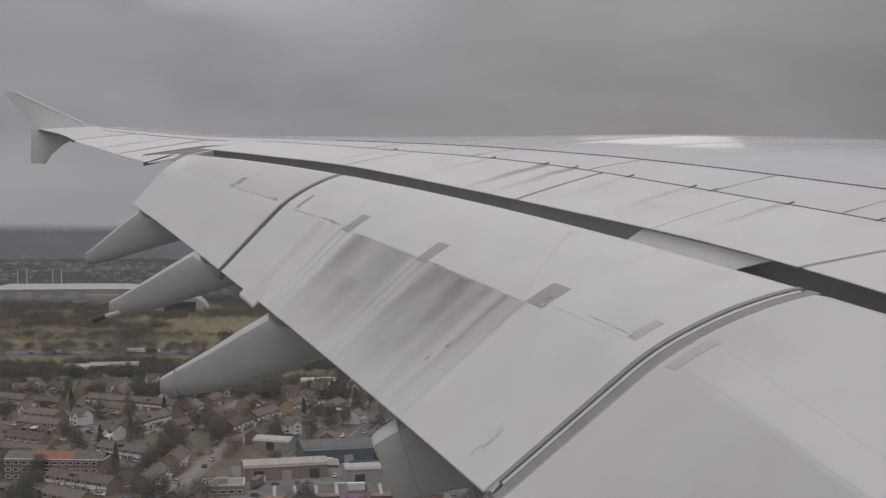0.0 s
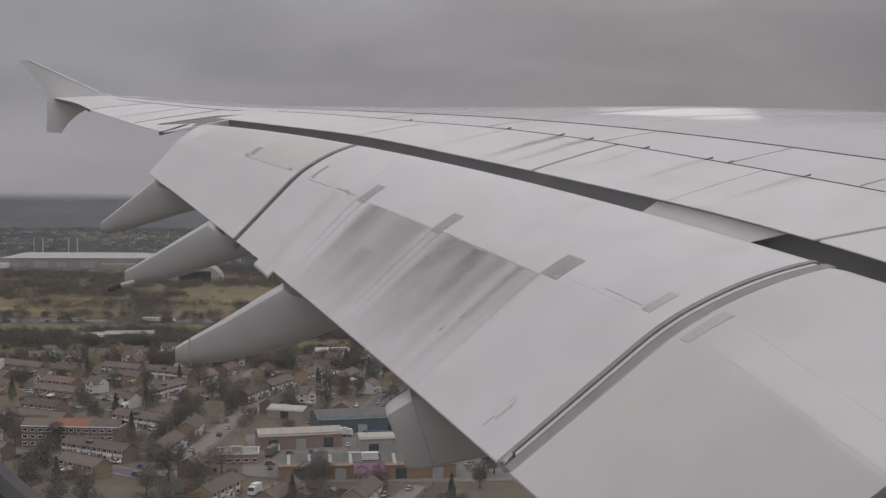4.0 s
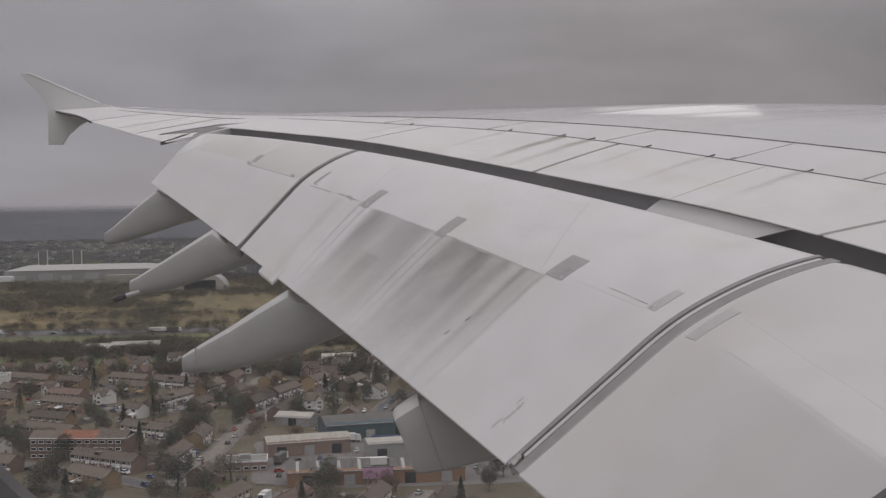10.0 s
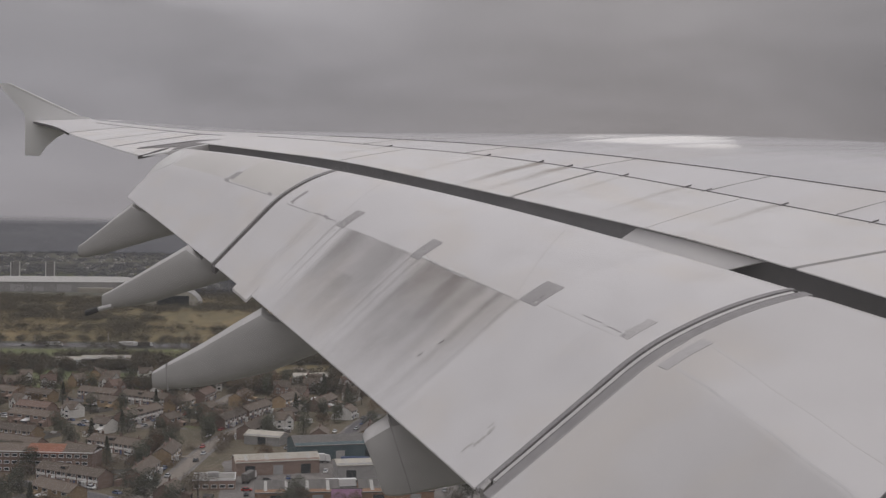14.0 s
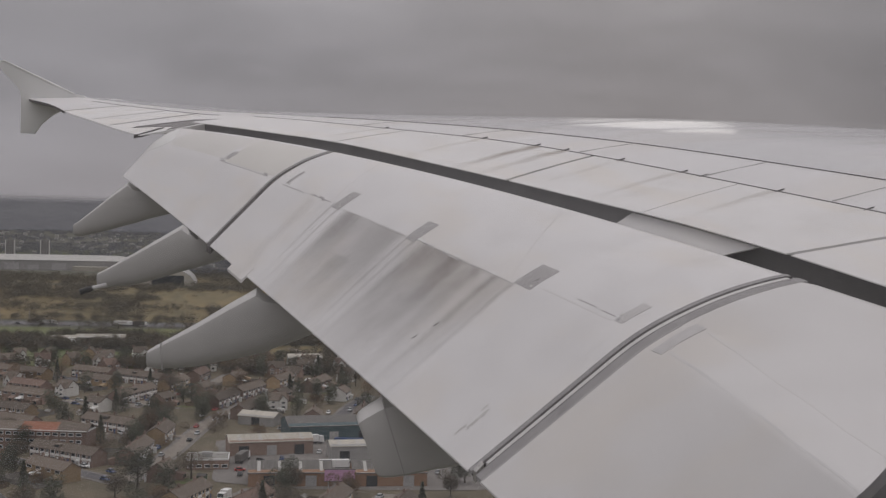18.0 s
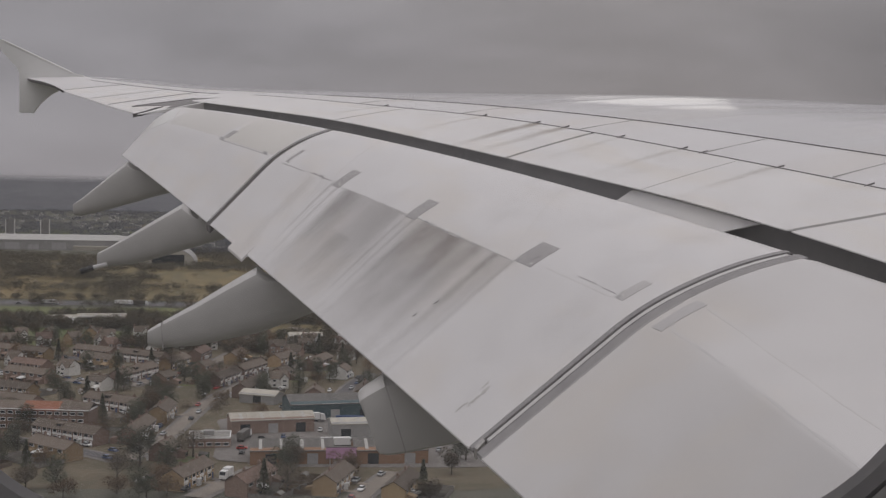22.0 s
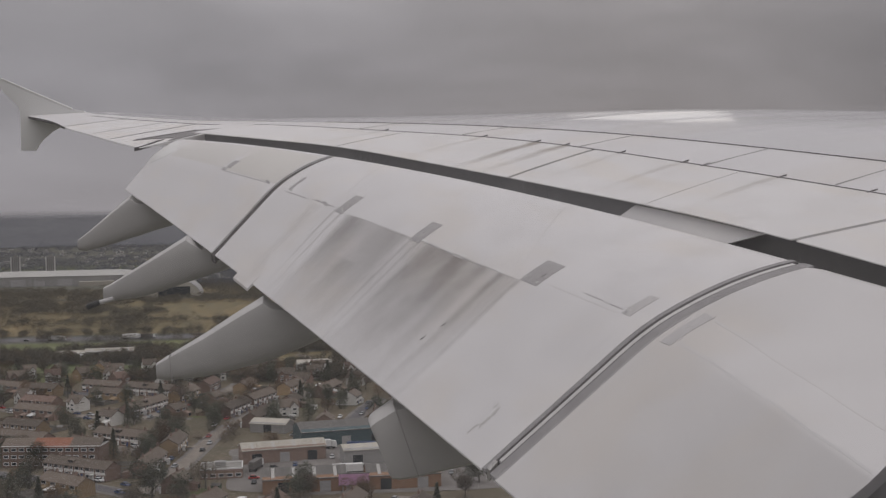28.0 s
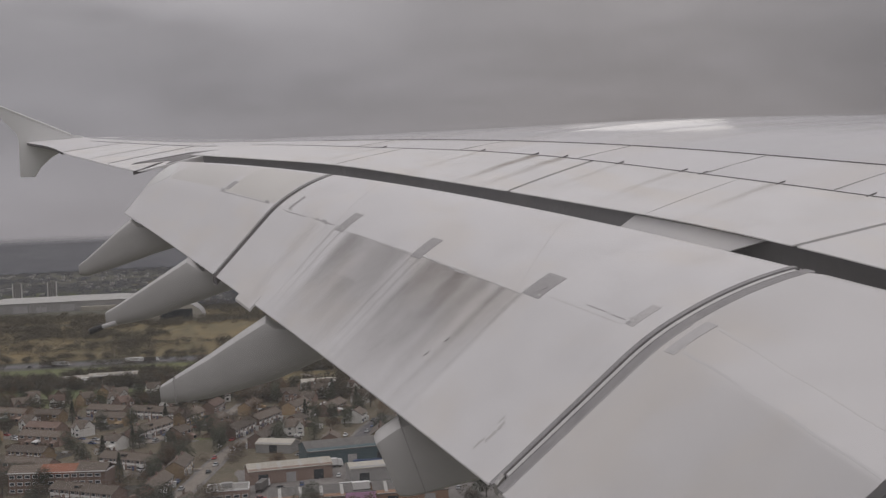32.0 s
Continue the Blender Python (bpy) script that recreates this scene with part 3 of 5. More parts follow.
def flap_ring(s):
    k = crease(s)
    marks = (0, 0.03, 0.1, 0.18, 0.24, 0.28, 0.32, 0.36, 0.4, 0.43, 0.46, 0.49, 0.508, 0.52, 0.532, 0.55, 0.58, 0.62, 0.68, 0.74, 0.8, 0.86, 0.92, 0.96, 1.0)
    top = [flap_point(s, t * k / 0.52 if t < 0.52 else k + (t - 0.52) * (1 - k) / 0.48) for t in marks]
    c, h = f_fl(s) - f_ft(s), u_fl(s) - u_ft(s)
    for dt, dz in ((0.05, -0.012), (0.10, -0.06), (0.13, -0.15), (0.12, -0.26), (0.06, -0.36)):
        top.append(Vector((f_fl(s) + c * dt, s, u_fl(s) + h * dz)))
    for t, d in ((0.8, 0.34), (0.5, 0.24), (0.2, 0.10), (0.0, 0.012)):
        top.append(flap_point(s, t, -d * h * 0.8))
    return top


def flap(name, s0, s1, mat, label):
    return part(name, Build().loft([flap_ring(s) for s in spans(s0, s1, 0.12)]), mat, wing, label, smooth=True, uv=skin_uv(f_ft, f_fl))


flap("inner_flap", 3.2, 10.82, M_FLAP, "white inner flap lowered")
flap("middle_flap", 11.03, 17.72, M_FLAP_MID, "white middle flap with grey soot stains")
flap("outer_flap", 17.86, 22.15, M_FLAP_MID, "white outer flap lowered")


def chord_strip(s0, s1, t0, t1, lift, deep=0.03, step=0.012):
    """A strip on a flap's upper face, between two spans and two chord fractions."""
    rings = []
    for t in np.linspace(t0, t1, max(2, int((t1 - t0) / step) + 1)):
        rings.append([flap_point(s0, t, lift), flap_point(s1, t, lift), flap_point(s1, t, lift - deep), flap_point(s0, t, lift - deep)])
    return Build().loft(rings)


part("flap_edge_strip", chord_strip(10.985, 11.03, 0.004, 1.02, 0.002, 0.03), M_EDGE, wing, "grey flap end strip")
part("flap_gap_line", chord_strip(10.96, 10.985, 0.02, 1.02, -0.006, 0.04), M_SEAM, wing, "dark groove between two flaps")
part("flap_gap_seal", chord_strip(10.925, 10.96, 0.045, 1.0, -0.001, 0.04), M_SEAL, wing, "pale seal between two flaps")
part("flap_edge_strip", chord_strip(10.82, 10.912, 0.004, 1.02, 0.002, 0.03), M_EDGE, wing, "grey flap end strip")
part("flap_gap_seal", chord_strip(17.72, 17.86, 0.0, 1.02, -0.03, 0.1), M_SEAM, wing, "dark seal between two flaps")
b = Build().add([flap_point(10.94, 0.01, 0.0), flap_point(10.99, 0.01, 0.0), flap_point(10.99, 0.035, 0.02), flap_point(10.94, 0.035, 0.02), flap_point(10.94, 0.01, -0.1), flap_point(10.99, 0.01, -0.1), flap_point(10.99, 0.035, -0.05), flap_point(10.94, 0.035, -0.05)],
                [(0, 1, 2, 3), (7, 6, 5, 4), (0, 4, 5, 1), (1, 5, 6, 2), (2, 6, 7, 3), (3, 7, 4, 0)])
part("flap_gap_line", chord_strip(10.912, 10.925, 0.02, 1.02, -0.004, 0.04), M_SEAM, wing, "dark groove beside the seal")
part("flap_edge_line", chord_strip(10.808, 10.822, 0.004, 0.62, 0.004, 0.03), M_PATCH, wing)
part("flap_gap_recess", chord_strip(10.80, 11.04, 0.012, 1.0, -0.05, 0.02), M_SEAM, wing, "dark recess under the flap seal")
part("seal_bracket", b, M_METAL, wing, "worn metal bracket at the flap end")

def skin_sheet(s0, s1, t0, t1, lift, deep=0.02):
    """A thin sheet that follows a flap's upper face along span and chord."""
    ts = np.linspace(t0, t1, max(3, int((t1 - t0) / 0.02)))
    return Build().loft([[flap_point(s, t, lift) for t in ts] + [flap_point(s, t, lift - deep) for t in reversed(ts)] for s in spans(s0, s1, 0.15)])


def end_wedge(inner, lift):
    """A piece at the outer flap's end, its inner edge given as (chord, span)."""
    return Build().loft([[flap_point(q, t, lift), flap_point(22.15, t, lift), flap_point(22.15, t, lift - 0.03), flap_point(q, t, lift - 0.03)] for t, q in inner])


part("repair_panel", skin_sheet(17.90, 19.42, 0.548, 0.96, 0.0015), M_CREAM, wing, "cream tinted panel on the outer flap", smooth=True)
part("repair_panel", skin_sheet(19.60, 21.55, 0.565, 0.95, 0.0015), M_CREAM_PALE, wing, "pale cream panel on the outer flap", smooth=True)
# the bright facet of the end seal is put into its white colour
part("flap_end_seal", end_wedge(((0.38, 22.08), (0.45, 21.9), (0.52, 21.72), (0.6, 21.62), (0.7, 21.68), (0.8, 21.8), (0.93, 21.98)), 0.007), M_WHITE, wing, "worn seal at the outer flap's end, its lit facet painted white")
for s, w in ((30.25, 0.025), (27.0, 0.02), (25.1, 0.04)):
    part("aileron_joint", ribbon(Build(), [aileron_point(s, t, 0.002) for t in (0.03, 0.3, 0.6, 0.97)], (0, 1, 0), w, 0.004), M_BRACKET if w > 0.035 else M_FAINT, wing)

# grey doubler plates over the flap tracks, and the joint that runs along the flaps
for s0, s1, t0, t1 in ((19.37, 19.52, 0.57, 0.68), (17.40, 17.46, 0.535, 0.665), (15.93, 16.1, 0.495, 0.635), (14.28, 14.46, 0.495, 0.62), (12.36, 12.6, 0.512, 0.627), (11.22, 11.32, 0.54, 0.638), (10.63, 10.74, 0.505, 0.645)):
    part("doubler_plate", chord_strip(s0, s1, t0, t1, 0.004 if s0 > 11 else 0.007, 0.02), M_PATCH if s0 > 12 else M_PALE, wing, "grey doubler plate")
for q, t in ((18.02, 0.532), (18.06, 0.545), (19.42, 0.545), (19.5, 0.555), (19.46, 0.535)):
    part("joint_chip", chord_strip(q, q + 0.10, t, t + 0.010, 0.0055, 0.012), M_PATCH, wing, "dark smudge on the joint")
smudge = random.Random(4)
for s0, s1, t0 in ((10.63, 10.74, 0.515), (11.22, 11.32, 0.54), (12.36, 12.6, 0.512), (15.93, 16.1, 0.495), (19.37, 19.52, 0.57)):
    for k in range(4):
        q, t = smudge.uniform(s0 - 0.02, s1 - 0.02), t0 + smudge.uniform(-0.004, 0.03)
        part("plate_smudge", chord_strip(q, q + smudge.uniform(0.015, 0.05), t, t + smudge.uniform(0.004, 0.012), 0.006, 0.01), smudge.choice((M_SEAL, M_FAINT, M_PATCH)), wing)
for s0, s1, t in ((18.0, 19.5, 0.535), (16.2, 16.75, 0.52), (16.9, 17.5, 0.515), (11.6, 11.84, 0.555), (11.35, 11.52, 0.553)):
    part("joint_mark", ribbon(Build(), [flap_point(s, t) for s in spans(s0, s1, 0.15)], (1, 0, 0.7), 0.010, 0.003), M_PATCH, wing)
chips = random.Random(8)
q = 12.62
while q < 16.0:
    long = chips.uniform(0.05, 0.22)
    t = 0.5035 + 0.003 * math.sin(q * 5.0) + chips.uniform(-0.002, 0.002)
    dark = (13.2 < q < 14.1 or 15.7 < q) and chips.random() < 0.35
    part("joint_chip", chord_strip(q, q + long, t, t + chips.uniform(0.0015, 0.004) + (0.003 if dark else 0), 0.0025, 0.01), M_PATCH if dark else chips.choice((M_FAINT, M_FAINT, M_HAIRLINE)), wing, "flaking grey joint filler" if dark else "")
    q += long * chips.uniform(0.7, 1.3)
for k in range(16):
    q = 12.75 + 1.5 * chips.random()
    t = 0.507 + chips.uniform(-0.001, 0.006)
    part("joint_chip", chord_strip(q, q + chips.uniform(0.03, 0.09), t, t + chips.uniform(0.003, 0.009), 0.006, 0.01), M_WHITE if k % 3 else M_SEAL, wing, "frayed white edge of the joint filler" if k % 4 == 0 else "")
for q, t in ((16.28, 0.515), (16.42, 0.522), (16.36, 0.508), (16.6, 0.519), (17.35, 0.53)):
    part("joint_chip", chord_strip(q, q + chips.uniform(0.05, 0.12), t, t + chips.uniform(0.004, 0.012), 0.0025, 0.01), chips.choice((M_PATCH, M_FAINT)), wing, "flaking grey joint filler")
for s0, t in ((12.92, 0.261), (13.0, 0.19), (12.44, 0.55)):
    b = ribbon(Build(), [flap_point(s0, t), flap_point(s0 - 0.02, t + 0.012), flap_point(s0 - 0.015, t + 0.02)], (0, 1, 0), 0.012, 0.004)
    part("paint_chip", b, M_SEAM, wing, "dark chip in the paint")
part("panel_line", ribbon(Build(), [flap_point(s, 0.535) for s in spans(11.35, 12.3, 0.2)], (1, 0, 0.8), 0.010, 0.002), M_SMEAR, wing)
part("panel_line", ribbon(Build(), [flap_point(s, 0.30) for s in spans(14.7, 15.7, 0.2)], (1, 0, 1.1), 0.006, 0.002), M_PATCH, wing)
for q0, q1 in ((12.70, 13.47), (16.2, 16.6)):
    line = [(t, q0 + (q1 - q0) * (t - 0.53) / 0.44) for t in np.linspace(0.53, 0.97, 16)]
    part("panel_line", Build().loft([[flap_point(q, t, 0.002), flap_point(q + 0.014, t, 0.002), flap_point(q + 0.014, t, -0.02), flap_point(q, t, -0.02)] for t, q in line]), M_SMEAR, wing, "faint grimy line across the flap nose")
scuff = random.Random(5)
for k in range(9):
    t, q = 0.045 + 0.012 * k + scuff.uniform(-0.006, 0.006), 11.46 + scuff.uniform(-0.035, 0.035)
    part("scuff_mark", chord_strip(q, q + scuff.uniform(0.008, 0.022), t, t + scuff.uniform(0.008, 0.03), 0.001, 0.006), M_FAINT if k < 9 else M_HAIRLINE, wing)
for k in range(4):
    t = 0.075 + 0.016 * k
    part("scuff_mark", chord_strip(11.425, 11.436 + 0.012 * (k % 3), t, t + 0.009 + 0.004 * (k % 2), 0.002, 0.008), M_FAINT if k % 3 else M_PATCH, wing, "grey scuff near the rear edge")
for ahead, mat in ((0.002, M_HAIRLINE), (0.115, M_SMEAR)):
    line = [(q, crease(q) + ahead + 0.002 * math.sin(q * 7)) for q in spans(6.3, 10.6, 0.2)]
    part("panel_line", Build().loft([[flap_point(q, t, 0.0015), flap_point(q, t + 0.006, 0.0015), flap_point(q, t + 0.006, -0.02), flap_point(q, t, -0.02)] for q, t in line]), mat, wing, "faint cream joint along the inner flap")
# the notch plate at the middle flap's rear edge
b = Build()
b.loft([[flap_point(s, 0.05, 0.008), flap_point(s, -0.035, 0.008), flap_point(s, -0.035, -0.03), flap_point(s, 0.05, -0.03)] for s in spans(16.35, 16.85, 0.25)])
part("rear_tab", b, M_FLAP_MID, wing, "white tab on the rear edge", uv=skin_uv(f_ft, f_fl))


# ---- flap track fairings ----
def fairing(s, rows, half, label, lean=0.0, keel=((1.0, 0.38), (0.97, -0.02), (0.90, -0.38), (0.75, -0.70), (0.48, -0.91), (0.2, -0.985))):
    """rows: (chordwise place, top, bottom, width share), from the tail forward."""
    rings = []
    for f, top, bot, w in rows:
        h = half * w
        ring = []
        # a shoulder facet along the ridge, then the side and a rounded keel
        side = [(0.0, 1.0), (0.30, 0.985), (0.965, 0.80), (0.985, 0.75), *keel]
        for y, z in side + [(0.0, -1.0)] + [(-y, z) for y, z in reversed(side[1:])]:
            back = lean * (1 - z) / 2 * max(0.0, 1 - (f - rows[0][0]) / 0.9)
            ring.append((f + back, s + h * y, (top + bot) / 2 + (top - bot) / 2 * z))
        rings.append(ring)
    return part("track_fairing", Build().loft(rings), M_FAIRING, wing, label, smooth=True)


F3 = fairing(16.14, [(-2.62, -1.885, -2.10, 0.55), (-2.50, -1.81, -2.125, 0.68), (-2.0, -1.52, -2.09, 0.84), (-1.55, -1.235, -1.99, 0.95), (-1.22, -1.036, -1.915, 1.0), (-1.1, -1.13, -1.88, 1.0), (-0.9, -1.16, -1.80, 1.0), (-0.47, -0.92, -1.63, 1.0), (0.6, -0.5, -1.4, 1.0), (1.4, -0.2, -1.0, 0.9)], 0.24, "grey pointed flap track fairing")
F2 = fairing(18.66, [(-3.79, -1.025, -1.215, 0.55), (-3.67, -0.96, -1.235, 0.68), (-3.23, -0.69, -1.18, 0.84), (-2.9, -0.485, -1.09, 0.95), (-2.54, -0.262, -0.97, 1.0), (-2.46, -0.33, -0.95, 1.0), (-2.3, -0.44, -0.9, 1.0), (-1.88, -0.25, -0.77, 1.0), (-1.0, 0.25, -0.4, 1.0), (-0.5, 0.4, -0.1, 0.9)], 0.21, "grey pointed flap track fairing")
fairing(21.79, [(-4.85, -0.345, -0.54, 0.55), (-4.73, -0.26, -0.555, 0.68), (-4.41, 0.01, -0.48, 0.84), (-4.2, 0.19, -0.42, 0.95), (-3.92, 0.42, -0.33, 1.0), (-3.8, 0.33, -0.30, 1.0), (-3.6, 0.30, -0.23, 1.0), (-3.2, 0.45, -0.12, 1.0), (-2.4, 0.85, 0.2, 0.9)], 0.19, "grey pointed flap track fairing")
F4 = fairing(12.88, [(0.10, -2.17, -2.66, 0.82), (0.115, -2.13, -2.74, 0.9), (0.16, -2.09, -2.78, 0.95), (0.25, -2.03, -2.79, 0.97), (0.36, -1.96, -2.785, 0.98), (0.53, -1.92, -2.765, 1.0), (0.8, -1.8, -2.72, 1.0), (1.22, -1.65, -2.65, 1.0), (2.2, -1.1, -2.3, 1.0), (3.2, -0.6, -1.6, 0.8)], 0.28, "grey blunt flap track fairing", 0.2, ((1.0, 0.2), (0.99, -0.3), (0.97, -0.7), (0.90, -0.9), (0.65, -0.98)))
part("fairing_seam", Build().loft([[(f, 12.88 + y, z) for f, z in ((0.352, -1.95), (0.362, -1.945), (0.625, -2.762), (0.615, -2.764))] for y in (-0.283, 0.283)]), M_SEAM_LIGHT, F4)
part("fairing_seam", Build().loft([[(f, 16.14 + y, z) for f, z in ((-2.44, -1.775), (-2.43, -1.77), (-2.41, -2.125), (-2.42, -2.125))] for y in (-0.172, 0.172)]), M_SEAM_LIGHT, F3)


def rod(p, q, r0, r1, sides=10):
    p, q = Vector(p), Vector(q)
    d = (q - p).normalized()
    a = d.orthogonal().normalized()
    c = d.cross(a)
    return Build().loft([[o + (a * math.cos(t) + c * math.sin(t)) * rr for t in (2 * math.pi * i / sides for i in range(sides))] for o, rr in ((p, r0), (q, r1))])


part("jettison_pipe", rod((-3.64, 18.55, -1.19), (-3.86, 18.55, -1.25), 0.036, 0.034), M_SEAL, F2, "pale fuel pipe under the fairing tail", smooth=True)
part("jettison_nozzle", rod((-3.84, 18.55, -1.24), (-4.03, 18.55, -1.31), 0.044, 0.048), M_RUBBER, F2, "black nozzle on the fuel pipe", smooth=True)

# ---- wing tip fence ----
outline = [(-7.9, 3.20), (-8.22, 3.23), (-10.19, 4.13), (-10.53, 4.14), (-9.75, 3.32), (-9.70, 3.1), (-9.70, 2.05), (-9.30, 2.04), (-9.12, 2.32), (-8.8, 2.6), (-8.3, 2.86), (-7.6, 2.96)]
b = Build()
b.loft([[(f, 36.5 + dy, u) for f, u in outline] for dy in (-0.05, 0.05)])
# the shade below the tip panel's rear edge, drawn as a dark strip
strip = Build().loft([[(f_ail(s) - 0.01, s, u_ail(s) - 0.004), (f_ail(s) + 0.06, s, u_ail(s) - 0.03), (f_ail(s) + 0.06, s, u_ail(s) - 0.09), (f_ail(s) - 0.01, s, u_ail(s) - 0.06)] for s in spans(30.5, 36.3, 0.5)])
part("trailing_edge_strip", strip, M_SEAM, wing, "painted shade under the wing tip panel's edge")
part("tip_fence", b, M_WHITE, wing, "white wing tip fence", uv=lambda x, y, z: ((z - 2) / 2, x))
# an added white rod draws the lit line along the fence's leading edge
part("fence_edge", rod((-8.20, 36.46, 3.235), (-10.22, 36.46, 4.145), 0.036, 0.03), M_WHITE, wing, "white rod added for the fence's lit edge", smooth=True)

# ---- the cabin window that the camera looks through ----
def rounded(x0, x1, z0, z1, rad, y, grow=0.0, n=36):
    pts = []
    for cx, cz, a0 in ((x1 - rad, z1 - rad, 0), (x0 + rad, z1 - rad, 90), (x0 + rad, z0 + rad, 180), (x1 - rad, z0 + rad, 270)):
        for i in range(n):
            a = radians(a0 + 90 * i / (n - 1))
            pts.append((cx + (rad + grow) * math.cos(a), y, EYE_HEIGHT + cz + (rad + grow) * math.sin(a)))
    return pts


WIN = (-0.136, 0.1442, -0.0915, 0.31, 0.069)
gasket = Build().loft([rounded(*WIN, 0.325, 0.0), rounded(*WIN, 0.3225, 0.0018), rounded(*WIN, 0.322, 0.0055), rounded(*WIN, 0.335, 0.02), rounded(*WIN, 0.345, 0.02), rounded(*WIN, 0.335, 0.006), rounded(*WIN, 0.325, 0.0)], caps=False)
window = thing("window_1", pose(0, 0, 0), "oval cabin window with a dark grey rubber gasket", "window", kind="structure")
part("window_gasket", gasket, M_GASKET, window, "dark grey rubber gasket", smooth=True)
part("window_pane", Build().loft([rounded(*WIN, 0.329, 0.004), rounded(*WIN, 0.331, 0.004)]), M_PANE, window, "clear acrylic pane with a film added for air haze")
wall = Build()
inner = rounded(*WIN, 0.318, 0.0050)
outer = []
for x, y, z in inner:
    a = math.atan2(z - EYE_HEIGHT - 0.11, x)
    k = 1 / max(abs(math.cos(a)) / 1.6, abs(math.sin(a)) / 1.15)
    outer.append((k * math.cos(a), 0.30, EYE_HEIGHT + 0.05 + k * math.sin(a)))
wall.loft([inner, outer, [(x, 0.40, z) for x, y, z in outer], rounded(*WIN, 0.40, 0.06), inner], caps=False)
tagged(new("wall_window", wall.mesh("wall_window", M_LINING)), "pale grey cabin wall panel round the window", "wall", kind="structure")
for nm, box in (("floor", (-1.6, 1.6, -2.6, 0.33, -1.15, -1.10)), ("ceiling", (-1.6, 1.6, -2.6, 0.33, 1.2, 1.25)), 
                ("wall_front", (1.6, 1.65, -2.6, 0.33, -1.1, 1.2)), ("wall_rear", (-1.65, -1.6, -2.6, 0.33, -1.1, 1.2))):
    x0, x1, y0, y1, z0, z1 = box
    b = Build().box(x0, x1, y0, y1, EYE_HEIGHT + z0, EYE_HEIGHT + z1)
    tagged(new(nm, b.mesh(nm, M_LINING)), "plain grey cabin " + nm.split("_")[0], nm.split("_")[0], kind="structure")

# unseen fuselage skin beside the window, set grey to shade the inner flap
hull = Build()
cols, angs = [(-16, -6, -2.5, -1.55, 1.55, 2.5, 6, 16), [radians(a) for a in range(-110, 111, 10)]]
for i in range(len(cols) - 1):
    for k in range(len(angs) - 1):
        if cols[i] == -1.55 and abs(angs[k] + angs[k + 1]) < radians(45):
            continue
        a0, a1 = angs[k], angs[k + 1]
        hull.add([(x, -3.15 + r * math.cos(a), EYE_HEIGHT - 0.1 + 1.1 * r * math.sin(a)) for r in (3.53, 3.49) for x, a in ((cols[i], a0), (cols[i + 1], a0), (cols[i + 1], a1), (cols[i], a1))],
                 [(0, 1, 2, 3), (7, 6, 5, 4), (0, 4, 5, 1), (1, 5, 6, 2), (2, 6, 7, 3), (3, 7, 4, 0)])
tagged(new("wall_fuselage", hull.mesh("wall_fuselage", M_COVE)), "grey curved fuselage skin beside the wing", "wall", kind="structure")

# ---- the ground ----
def disc(rad, z, rings=24, seg=96):
    b = Build()
    b.v = [(0, 0, z)]
    for i in range(1, rings + 1):
        q = rad * (i / rings)**1.6
        b.v += [(q * math.cos(2 * math.pi * j / seg), q * math.sin(2 * math.pi * j / seg), z) for j in range(seg)]
    b.f = [(0, 1 + j, 1 + (j + 1) % seg) for j in range(seg)]
    for i in range(rings - 1):
        o = 1 + i * seg
        b.f += [(o + j, o + seg + j, o + seg + (j + 1) % seg, o + (j + 1) % seg) for j in range(seg)]
    return b


tagged(new("ground", disc(4790, 0).mesh("ground", M_GROUND)), "dull green and brown winter land", "ground", kind="structure")
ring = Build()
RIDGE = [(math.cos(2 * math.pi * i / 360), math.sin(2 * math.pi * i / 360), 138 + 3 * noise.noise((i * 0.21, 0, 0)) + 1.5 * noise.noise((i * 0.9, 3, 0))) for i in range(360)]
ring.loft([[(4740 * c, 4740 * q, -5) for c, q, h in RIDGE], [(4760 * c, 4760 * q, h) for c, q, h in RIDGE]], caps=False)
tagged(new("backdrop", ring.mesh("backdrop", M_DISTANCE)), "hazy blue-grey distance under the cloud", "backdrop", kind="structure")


def patch(name, cx, cy, rx, ry, turn, mat, label, z, wobble=0.18, n=40, square=0.45):
    """A field or yard: a closed sheet with an uneven outline."""
    rim = []
    seed = cx * 0.013 + cy * 0.007
    for i in range(n):
        a = 2 * math.pi * i / n
        c, q = math.cos(a), math.sin(a)
        k = 1 + wobble * noise.noise((c * 1.7 + seed, q * 1.7, seed))
        rim.append((rx * k * math.copysign(abs(c)**square, c), ry * k * math.copysign(abs(q)**square, q)))
    ct, st = math.cos(radians(turn)), math.sin(radians(turn))
    b = Build()
    b.v = [(cx, cy, z)] + [(cx + x * ct - y * st, cy + x * st + y * ct, z) for x, y in rim]
    b.f = [(0, 1 + i, 1 + (i + 1) % n) for i in range(n)]
    return tagged(new(name, b.mesh(name, mat)), label, name.split("_")[-1], kind="structure")


def way(name, pts, width, mat, label, z=0.25):
    """A road along a line of points."""
    rings = []
    for i, p in enumerate(pts):
        a, c = Vector(pts[max(0, i - 1)]), Vector(pts[min(len(pts) - 1, i + 1)])
        d = (c - a).normalized()
        nrm = Vector((-d.y, d.x)) * width / 2
        rings.append([(p[0] - nrm.x, p[1] - nrm.y, z), (p[0] + nrm.x, p[1] + nrm.y, z)])
    return tagged(new(name, Build().loft(rings, closed=False, caps=False).mesh(name, mat)), label, "road", kind="structure")


